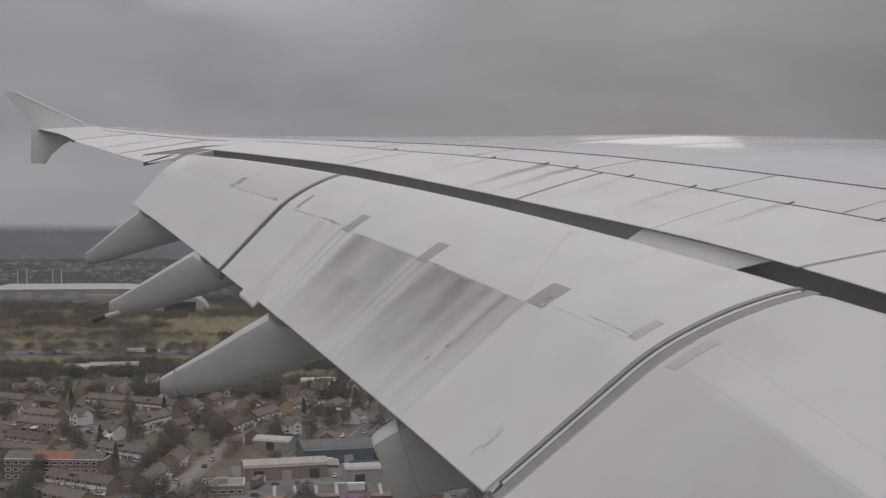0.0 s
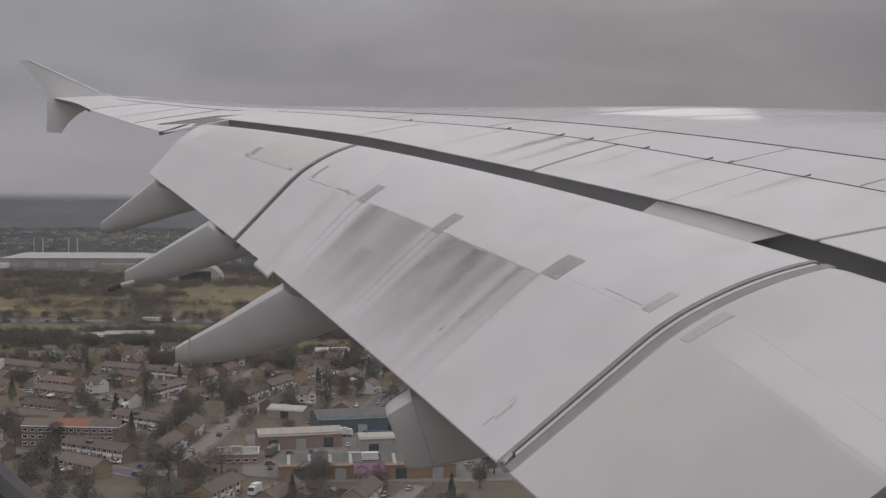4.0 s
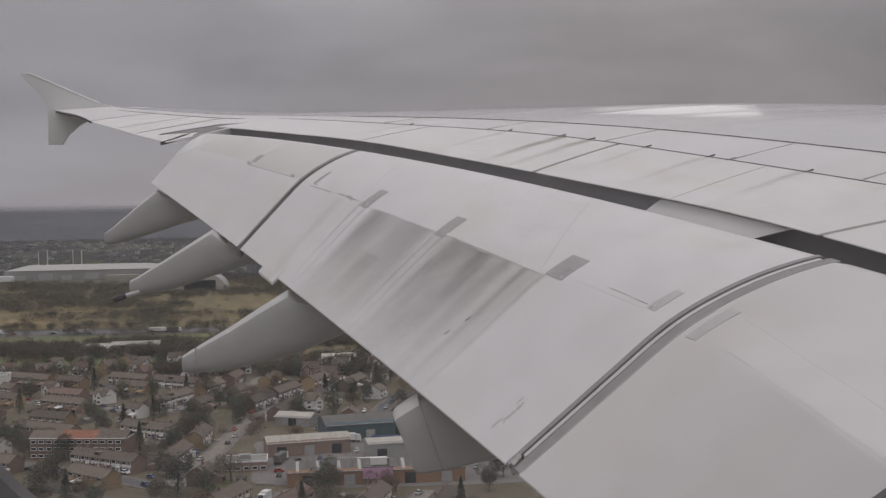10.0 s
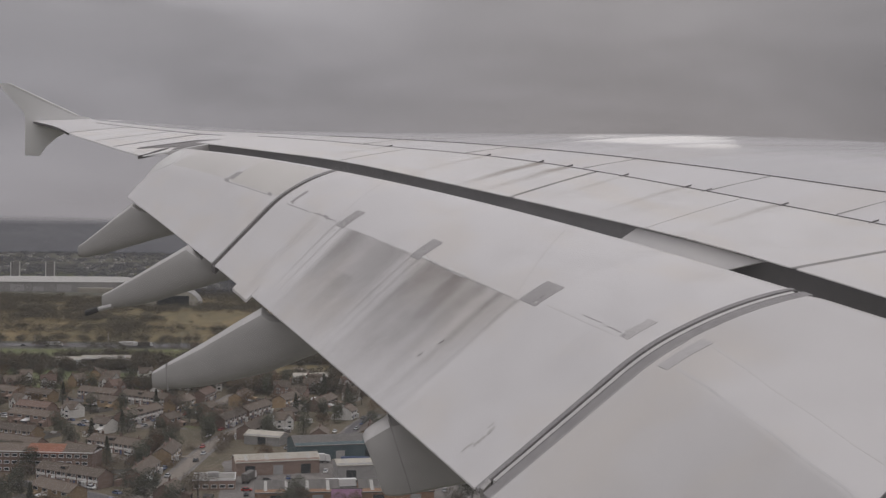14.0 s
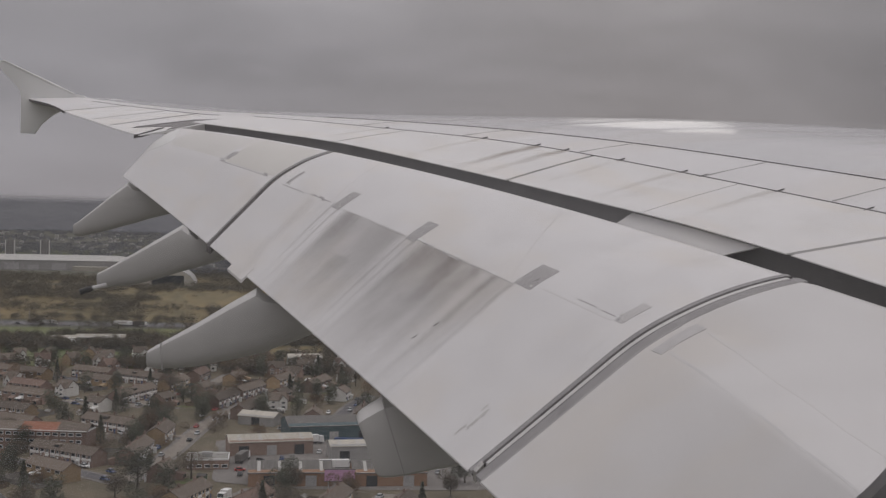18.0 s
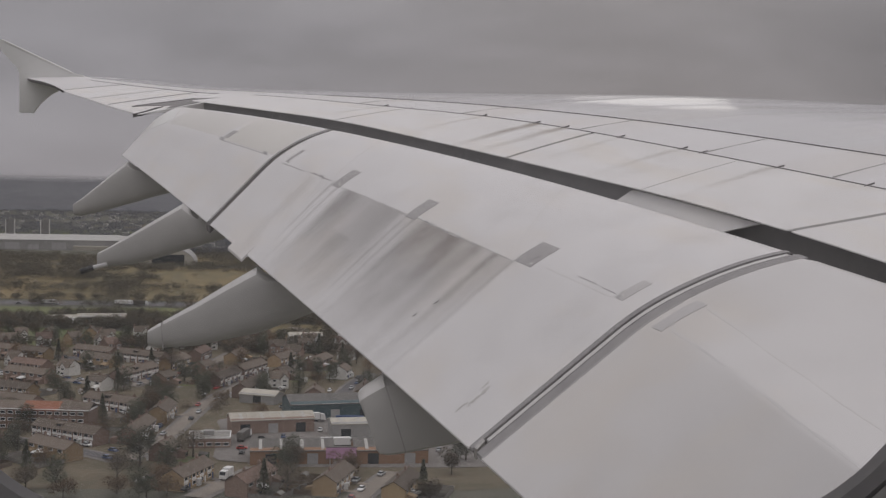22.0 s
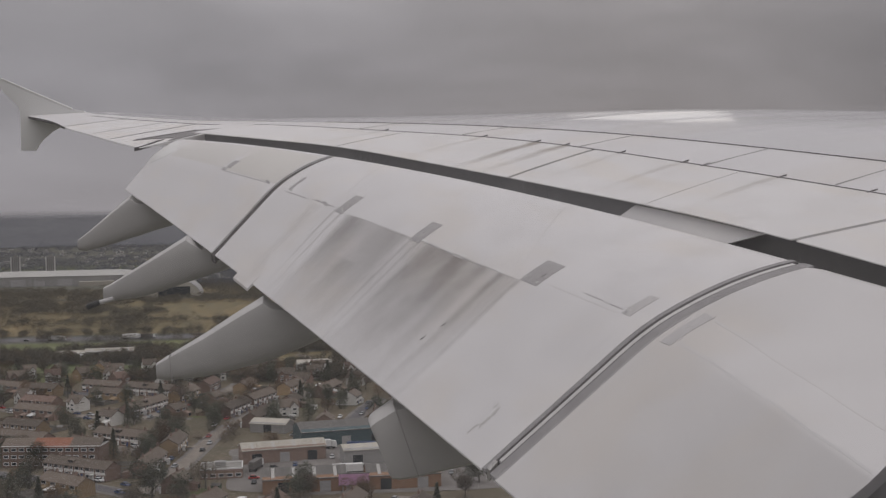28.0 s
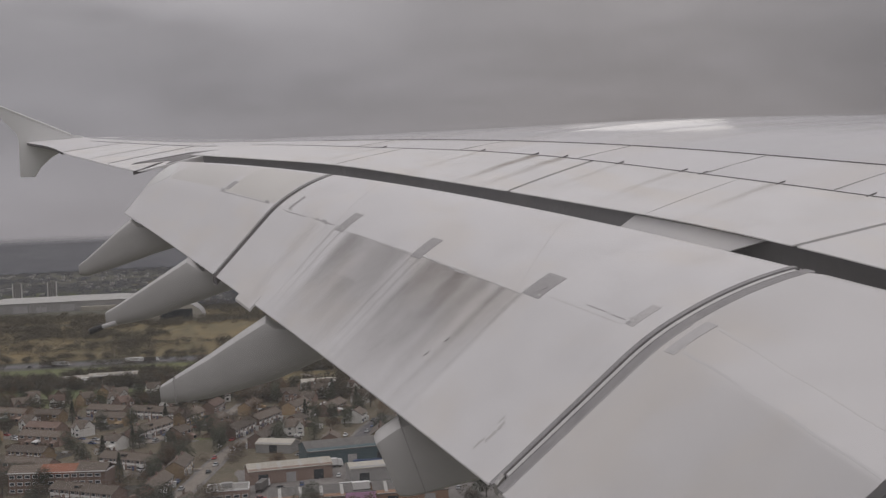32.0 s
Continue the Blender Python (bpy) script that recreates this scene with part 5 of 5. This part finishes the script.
ob = thing("aircraft_hangar", on_ground(-318, 1590, 8), "grey hangar with an arched roof and dark doorway", "hangar")
arc = [(34 * math.cos(math.pi * i / 16), 22 * math.sin(math.pi * i / 16)) for i in range(17)]
part("roof", Build().loft([[(x, y, z) for x, z in arc] for y in (-40, 40)]), M_CLADDING, ob, "arched grey roof", smooth=True)
part("front_wall", Build().loft([[(x * 0.97, y, z * 0.97) for x, z in arc] for y in (-40.6, -40.05)]), M_SHEET, ob)
for i in range(3):
    for y in (-22, 4):
        a0, a1 = (6 + 1.5 * i) * math.pi / 16, (7.2 + 1.5 * i) * math.pi / 16
        part("solar_panel", Build().loft([[((34 + d) * math.cos(a), yy, (22 + d) * math.sin(a)) for a, d in ((a0, 0.3), (a1, 0.3), (a1, 0.02), (a0, 0.02))] for yy in (y, y + 18)]), M_GLASS, ob, "dark solar panels on the roof")
part("hangar_door", Build().box(-20, 20, -41, -40.65, 0, 13), M_GLASS, ob, "dark open doorway")
taken.append((-318, 1590, 55))


# ---- vehicles ----
def wheel(owner, x, y, rad, w=0.24):
    part("wheel", rod((x, y - w / 2, rad), (x, y + w / 2, rad), rad, rad, 10), M_RUBBER, owner)


def car(mat, label):
    ob = thing("parked_car", on_ground(0, 0), label, "car", "cars")
    side = [(-2.1, 0.35), (2.1, 0.35), (2.15, 0.7), (1.2, 0.92), (-1.9, 0.95), (-2.15, 0.75)]
    part("body", Build().loft([[(x, y, z) for x, z in side] for y in (-0.88, 0.88)]), mat, ob)
    top = [(-1.75, 0.95), (1.0, 0.92), (0.35, 1.42), (-1.2, 1.45)]
    part("cabin", Build().loft([[(x * k, y, z) for x, z in top] for y, k in ((-0.8, 1), (-0.62, 0.97), (0.62, 0.97), (0.8, 1))]), M_GLASS, ob)
    part("car_roof", Build().box(-1.15, 0.3, -0.62, 0.62, 1.44, 1.49), mat, ob)
    for x in (-1.3, 1.35):
        for y in (-0.82, 0.82):
            wheel(ob, x, y, 0.32)
    return ob


def lorry(L, mat, label, cab=M_LORRY):
    ob = thing("lorry", on_ground(0, 0), label, "lorry", "lorries")
    part("cargo_box", Build().box(-L / 2, L / 2 - 2.4, -1.25, 1.25, 1.1, 3.9), mat, ob)
    part("cab", Build().loft([[(x, y, z) for x, z in ((L / 2 - 2.1, 0.7), (L / 2, 0.7), (L / 2, 1.9), (L / 2 - 0.35, 3.2), (L / 2 - 2.1, 3.4))] for y in (-1.2, 1.2)]), cab, ob)
    part("windscreen", Build().add([(L / 2 + 0.02, -1.1, 1.95), (L / 2 + 0.02, 1.1, 1.95), (L / 2 - 0.3, 1.1, 3.1), (L / 2 - 0.3, -1.1, 3.1)], [(0, 1, 2, 3)]), M_GLASS, ob)
    part("chassis", Build().box(-L / 2, L / 2 - 0.5, -0.9, 0.9, 0.7, 1.08), M_RUBBER, ob)
    for x in (-L / 2 + 1, -L / 2 + 2.3, L / 2 - 1.3):
        for y in (-1.05, 1.05):
            wheel(ob, x, y, 0.5, 0.35)
    return ob


CARS = [car(m, f"{nm} car parked on the road") for m, nm in zip(M_CAR, ("white", "silver", "black", "red", "dark blue"))]
LORRIES = [lorry(14, M_LORRY, "white articulated lorry on the road"), lorry(12, M_SHEET_DARK, "dark grey box lorry with white cab"), lorry(6.0, M_LORRY, "white delivery van on the road")]
for run in STREETS:
    t = rng.uniform(2, 9)
    while t < 5.0 * (len(run) - 2):
        i = int(t / 5)
        a, c = Vector(run[i]), Vector(run[i + 1])
        d = (c - a).normalized()
        side = rng.choice((-1, 1))
        p = a.lerp(c, t / 5 - i) + Vector((-d.y, d.x)) * side * rng.choice((2.0, 2.0, 7.2))
        ob = place(rng.choice(CARS) if rng.random() < 0.92 else LORRIES[2], p.x, p.y, math.degrees(math.atan2(d.y, d.x)) + rng.choice((0, 180)), 1.5)
        ob.location.z = 0.5
        t += rng.uniform(6, 21)
for _ in range(60):
    x, y = rng.uniform(-75, 15), rng.uniform(440, 560)
    if free(x, y, 2.3):
        place(rng.choice(CARS), x, y, rng.choice((5, 95)) + rng.uniform(-6, 6), 1.6).location.z = 0.3
for x, y, turn in ((-28, 468, 10), (-66, 480, 80), (-4, 476, 20), (-46, 474, 95), (-240, 868, 10), (-2, 512, 12), (-40, 520, 16)):
    place(rng.choice(LORRIES), x, y, turn, 5).location.z = 0.3
for i in range(64):
    k = rng.randrange(4, len(MOTOR) - 4)
    x, y = MOTOR[k]
    x += rng.uniform(-9, 9)
    lane = rng.choice((-12, -9, -4.5, 4.5, 9, 12))
    ob = place(rng.choice(LORRIES[:2]) if rng.random() < 0.35 else rng.choice(CARS), x, y + lane + 0.085 * 3, 5, 2)
    ob.location.z = 0.32
# containers and a pink hoarding at the works
BOXES = []
for m, nm in ((M_CAR[4], "dark blue"), (M_WHITE, "white"), (M_TILE_RED, "rust red")):
    ob = thing("shipping_container", on_ground(0, 0), nm + " steel shipping container in the yard", "container", "containers")
    part("container_body", Build().box(-6.05, 6.05, -1.2, 1.2, 0.12, 2.6), m, ob)
    for k in range(12):
        part("rib", Build().box(-5.7 + k, -5.45 + k, -1.26, -1.19, 0.25, 2.45), m, ob)
    part("container_door", Build().box(6.05, 6.12, -1.1, 1.1, 0.2, 2.5), M_METAL, ob)
    BOXES.append(ob)
for k in range(16):
    x, y = rng.uniform(-72, 12), rng.choice((468, 474, 512, 520, 562))
    if k > 12:
        x, y = x - 195, 868 + k
    if free(x, y, 3):
        place(BOXES[k % 3], x, y, rng.uniform(-8, 12), 4.5).location.z = 0.3
ob = thing("hoarding", on_ground(-25, 436, 5), "pink advertising hoarding on grey posts", "billboard")
part("board", Build().box(-5.5, 5.5, -0.2, 0.2, 3, 7), M_PINK, ob, "pale pink board")
part("board_frame", Build().box(-5.8, 5.8, -0.1, 0.3, 2.7, 3.0).box(-5.8, 5.8, -0.1, 0.3, 7.0, 7.3), M_SHEET_DARK, ob)
for x in (-4, 4):
    part("post", Build().box(x - 0.2, x + 0.2, 0.2, 0.6, 0, 6.8), M_METAL, ob)
# motorway sign
sx, sy = MOTOR[20][0], MOTOR[20][1] - 19
ob = thing("motorway_sign", on_ground(sx, sy, 5), "blue motorway sign with white bars on posts", "road sign")
part("sign_board", Build().box(-8, 8, -0.15, 0.15, 5.5, 9.5), M_BLUE, ob, "blue sign board")
for x in (-6.5, 0, 6.5):
    part("post", rod((x, 0.3, 0), (x, 0.3, 9), 0.16, 0.14, 8), M_METAL, ob)
for x0, x1, z in ((-7, -1, 8.2), (-7, -2, 7.2), (1, 7, 8.2), (1, 5.5, 7.2), (-7, -3, 6.2)):
    part("lettering_bar", Build().box(x0, x1, -0.19, -0.155, z, z + 0.55), M_WHITE, ob)
# railings and lamp posts of the motorway
for k in range(3, len(MOTOR) - 3, 3):
    x, y = MOTOR[k]
    ob = thing("street_lamp", on_ground(x, y), "tall grey motorway lamp post", "lamp post", "motorway lamps") if k == 3 else copy_thing(lamp_one, on_ground(x, y))
    if k == 3:
        lamp_one = ob
        part("post", rod((0, 0, 0), (0, 0, 11), 0.12, 0.07, 8), M_METAL, ob)
        part("arm", Build().box(-0.05, 0.05, -1.8, 1.8, 10.95, 11.05), M_METAL, ob)
        for y in (-1.7, 1.7):
            part("lamp_head", Build().box(-0.12, 0.12, y - 0.35, y + 0.35, 10.85, 10.98), M_CLADDING, ob)


# ---- trees ----
def sprays(points, normals, size, thin, gen, flat=0.45):
    """Small four-cornered tufts at the points, as vertex and face arrays."""
    n = len(points)
    d = gen.normal(size=(n, 3)) + normals * 0.8
    d /= np.linalg.norm(d, axis=1, keepdims=True)
    o = np.cross(d, gen.normal(size=(n, 3)))
    o /= np.linalg.norm(o, axis=1, keepdims=True) + 1e-9
    if flat:
        d[:, 2] *= flat
        o[:, 2] *= flat * 0.8
    ln = size * gen.uniform(0.6, 1.3, (n, 1))
    wd = ln * thin * gen.uniform(0.6, 1.4, (n, 1))
    v = np.stack([points - o * wd * 0.35, points + d * ln * 0.5 - o * wd, points + d * ln, points + d * ln * 0.45 + o * wd], 1).reshape(-1, 3)
    f = np.arange(n * 4).reshape(-1, 4)
    return v, f


def raw_mesh(name, v, f, mat):
    me = bpy.data.meshes.new(name)
    me.vertices.add(len(v))
    me.vertices.foreach_set("co", np.asarray(v, np.float32).ravel())
    me.loops.add(len(f) * 4)
    me.loops.foreach_set("vertex_index", np.asarray(f, np.int32).ravel())
    me.polygons.add(len(f))
    me.polygons.foreach_set("loop_start", np.arange(0, len(f) * 4, 4, dtype=np.int32))
    me.update(calc_edges=True)
    me.materials.append(mat)
    return me


def crown_cloud(n, h, w, base, gen, cone=False):
    """Points through a lumpy crown, and the way out from its middle."""
    lobes = gen.normal(size=(7, 3)) * (w * 0.24, w * 0.24, h * 0.16)
    k = gen.integers(0, 7, n)
    p = gen.normal(size=(n, 3))
    p /= np.linalg.norm(p, axis=1, keepdims=True)
    p *= gen.uniform(0.35, 1, (n, 1))**0.5 * (w * 0.32, w * 0.32, (h - base) * 0.34)
    if cone:
        t = gen.uniform(0, 1, n)**0.8
        a = gen.uniform(0, 2 * np.pi, n)
        q = (1 - t) * w / 2 * gen.uniform(0.55, 1.05, n)
        p = np.stack([q * np.cos(a), q * np.sin(a), base + t * (h - base)], 1)
    else:
        p = p + lobes[k] + (0, 0, base + (h - base) * 0.5)
    nrm = p - (0, 0, base + (h - base) * 0.35)
    nrm = nrm / (np.linalg.norm(nrm, axis=1, keepdims=True) + 1e-9)
    return p, nrm


def tree(name, h, w, mat, label, seed, n=2400, size=0.6, thin=0.3, cone=False):
    gen = np.random.default_rng(seed)
    ob = thing(name, on_ground(0, 0), label, "tree", "trees")
    b = Build()
    base = h * (0.08 if cone else 0.22)
    b.loft([[(rr * math.cos(a), rr * math.sin(a), z) for a in (2 * math.pi * i / 7 for i in range(7))] for z, rr in ((0, h * 0.03), (h * 0.25, h * 0.022), (h * 0.8, h * 0.006))])
    for i in range(0 if cone else 6):
        a = i * 2.4 + seed
        p = Vector((0, 0, h * (0.22 + 0.06 * i)))
        q = p + Vector((math.cos(a) * w * 0.35, math.sin(a) * w * 0.35, h * 0.25))
        limb = rod(p, q, h * 0.012, h * 0.004, 5)
        b.add(limb.v, limb.f)
    part("trunk", b, M_BARK, ob)
    p, nr = crown_cloud(n, h, w, base, gen, cone)
    part("crown", raw_mesh("crown", *sprays(p, nr, size, thin, gen), mat), mat, ob)
    return ob


TREES = [tree("bare_tree", 11, 9, M_TREE, "bare brown winter tree with fine twigs", 1), tree("bare_tree", 8.5, 8, M_TREE, "small bare winter tree", 2), tree("bare_tree", 13, 11, M_TREE, "large bare winter tree", 3, 3000),
         tree("russet_tree", 9, 8, M_TREE_RUST, "russet winter tree in a garden", 4), tree("russet_tree", 7, 7, M_TREE_RUST, "small russet winter garden tree", 5, 1700),
         tree("evergreen_tree", 10, 8.5, M_EVERGREEN, "dark round evergreen tree", 6, 2400, 0.6, 0.45), tree("conifer", 13, 5.5, M_EVERGREEN, "dark green pointed conifer tree", 7, 2200, 0.6, 0.4, True)]
BIG = tree("evergreen_tree", 14, 13, M_EVERGREEN, "large dark spreading evergreen tree", 9, 4200, 0.7, 0.45)
for x, y in ((-205, 475), (-142, 540), (-240, 560), (-100, 520), (-96, 430), (-150, 605), (-92, 645), (-215, 640), (-180, 680), (-84, 585), (-128, 462), (-120, 655)):
    if free(x, y, 3):
        place(BIG, x, y, x * 7 % 360, 4)
made = 0
for _ in range(6000):
    if made > 190:
        break
    y = 385 + 410 * rng.random()
    x = rng.uniform(-0.45 * y, 0.05 * y)
    industrial = -85 < x < 20 and 435 < y < 562
    if free(x, y, 1.6) and not (industrial and rng.random() < 0.85):
        t = rng.choice(TREES[:6] + TREES[4:6] + TREES[5:6] + TREES[5:])
        place(t, x, y, rng.uniform(0, 360), 2.2)
        made += 1


def forest(name, spots, mat, label, seed, per=70, size=1.6, thin=0.35, flat=0.45):
    """Woodland, hedges and scrub: many lumpy crowns down to the ground, in one mesh. spots: (x, y, height, width)."""
    gen = np.random.default_rng(seed)
    vs, fs, k = [], [], 0
    for x, y, h, w in spots:
        p, nr = crown_cloud(per, h, w, 0.4, gen)
        v, f = sprays(p, nr, size * (w / 8) ** 0.7, thin, gen, flat)
        v[:, 2] = np.maximum(v[:, 2], 0.02)
        v += (x, y, 0)
        vs.append(v)
        fs.append(f + k)
        k += len(v)
    return tagged(new(name, raw_mesh(name, np.concatenate(vs), np.concatenate(fs), mat)), label, "trees", kind="stuff")


spots = []
for _ in range(9500):
    y = 390 + 620 * rng.random()
    x = rng.uniform(-0.5 * y, 0.10 * y)
    dens = noise.noise((x * 0.012, y * 0.012, 2.0)) + 0.25 * noise.noise((x * 0.05, y * 0.05, 5.0))
    industrial = -85 < x < 20 and 435 < y < 562
    pasture = (abs(x + 390) < 125 and abs(y - 955) < 48) or (abs(x + 255) < 84 and abs(y - 800) < 32) or (abs(x + 120) < 60 and abs(y - 850) < 30) or abs(x + 215) < 75 and abs(y - 970) < 36
    if dens > (-0.42 if y > 735 else 0.40) and not industrial and not pasture and free(x, y, 1.8):
        spots.append((x, y, rng.uniform(5, 9.5) if y > 700 else rng.uniform(3, 6), rng.uniform(5.5, 9) if y > 700 else rng.uniform(3, 6)))
near, deep = [p for p in spots if p[1] < 720], [p for p in spots if p[1] >= 720]
forest("garden_scrub", near[::2], M_TREE, "bare brown bushes and hedges between the houses", 21, 260, 0.7, 0.36)
forest("russet_scrub", near[1::2] + deep[::5], M_TREE_RUST, "russet bushes and hedges", 22, 260, 0.75, 0.36)
forest("woodland", [p for i, p in enumerate(deep) if i % 5], M_WOOD, "dense dark winter woods behind the houses", 26, 300, 1.0, 0.5)
spots = []
for x, y in MOTOR:
    for off in (-34, -28, -24, 25, 30, 37, 44):
        for _ in range(2):
            if rng.random() < ((0.95 if noise.noise((x * 0.011, off, 0)) > -0.2 else 0.4) if off > 0 else 0.12):
                spots.append((x + rng.uniform(-10, 10), y + off + rng.uniform(-3, 3), rng.uniform(5, 9), rng.uniform(6, 10)))
forest("roadside_trees", spots, M_WOOD, "dark tree belts along the motorway", 23, 300, 0.8, 0.5)
spots = [(rng.uniform(-800, 200), rng.uniform(1110, 1500), rng.uniform(2, 4), rng.uniform(4, 9)) for _ in range(140)]
for _ in range(6500):
    y = rng.uniform(1090, 1900)
    x = rng.uniform(-0.5 * y, 0.12 * y)
    if noise.noise((x * 0.0035, y * 0.009, 4.0)) + 0.3 * noise.noise((x * 0.02, y * 0.03, 1.0)) > (0.06 if y < 1420 else -0.38) and free(x, y, 10):
        spots.append((x, y, rng.uniform(5, 9), rng.uniform(8, 14)))
forest("heath_trees", spots, M_WOOD, "dark bushes and bare copses on the heath", 24, 150, 1.0, 0.4)
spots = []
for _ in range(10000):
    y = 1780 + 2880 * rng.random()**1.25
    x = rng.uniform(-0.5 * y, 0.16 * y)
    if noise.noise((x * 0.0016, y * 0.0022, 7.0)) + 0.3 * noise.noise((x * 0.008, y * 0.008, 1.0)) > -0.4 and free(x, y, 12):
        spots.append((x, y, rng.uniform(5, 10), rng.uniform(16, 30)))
forest("far_woods", spots[:7000], M_FARWOOD, "bare distant woods tinted for haze", 25, 60, 1.3, 0.55, 0.3)
# far roofs of the town, too small to tell apart
b = Build()
for _ in range(420):
    y = 1780 + 2400 * rng.random()
    x = rng.uniform(-0.48 * y, 0.12 * y)
    if free(x, y, 16):
        w, dp, h = rng.uniform(6, 14) * (2.5 if rng.random() < 0.08 else 1), rng.uniform(8, 12), rng.uniform(4, 7)
        b.box(x - w / 2, x + w / 2, y - dp / 2, y + dp / 2, 0, h)
tagged(new("far_town", b.mesh("far_town", M_SKYLIGHT)), "pale buildings of a distant town", "buildings", kind="stuff")
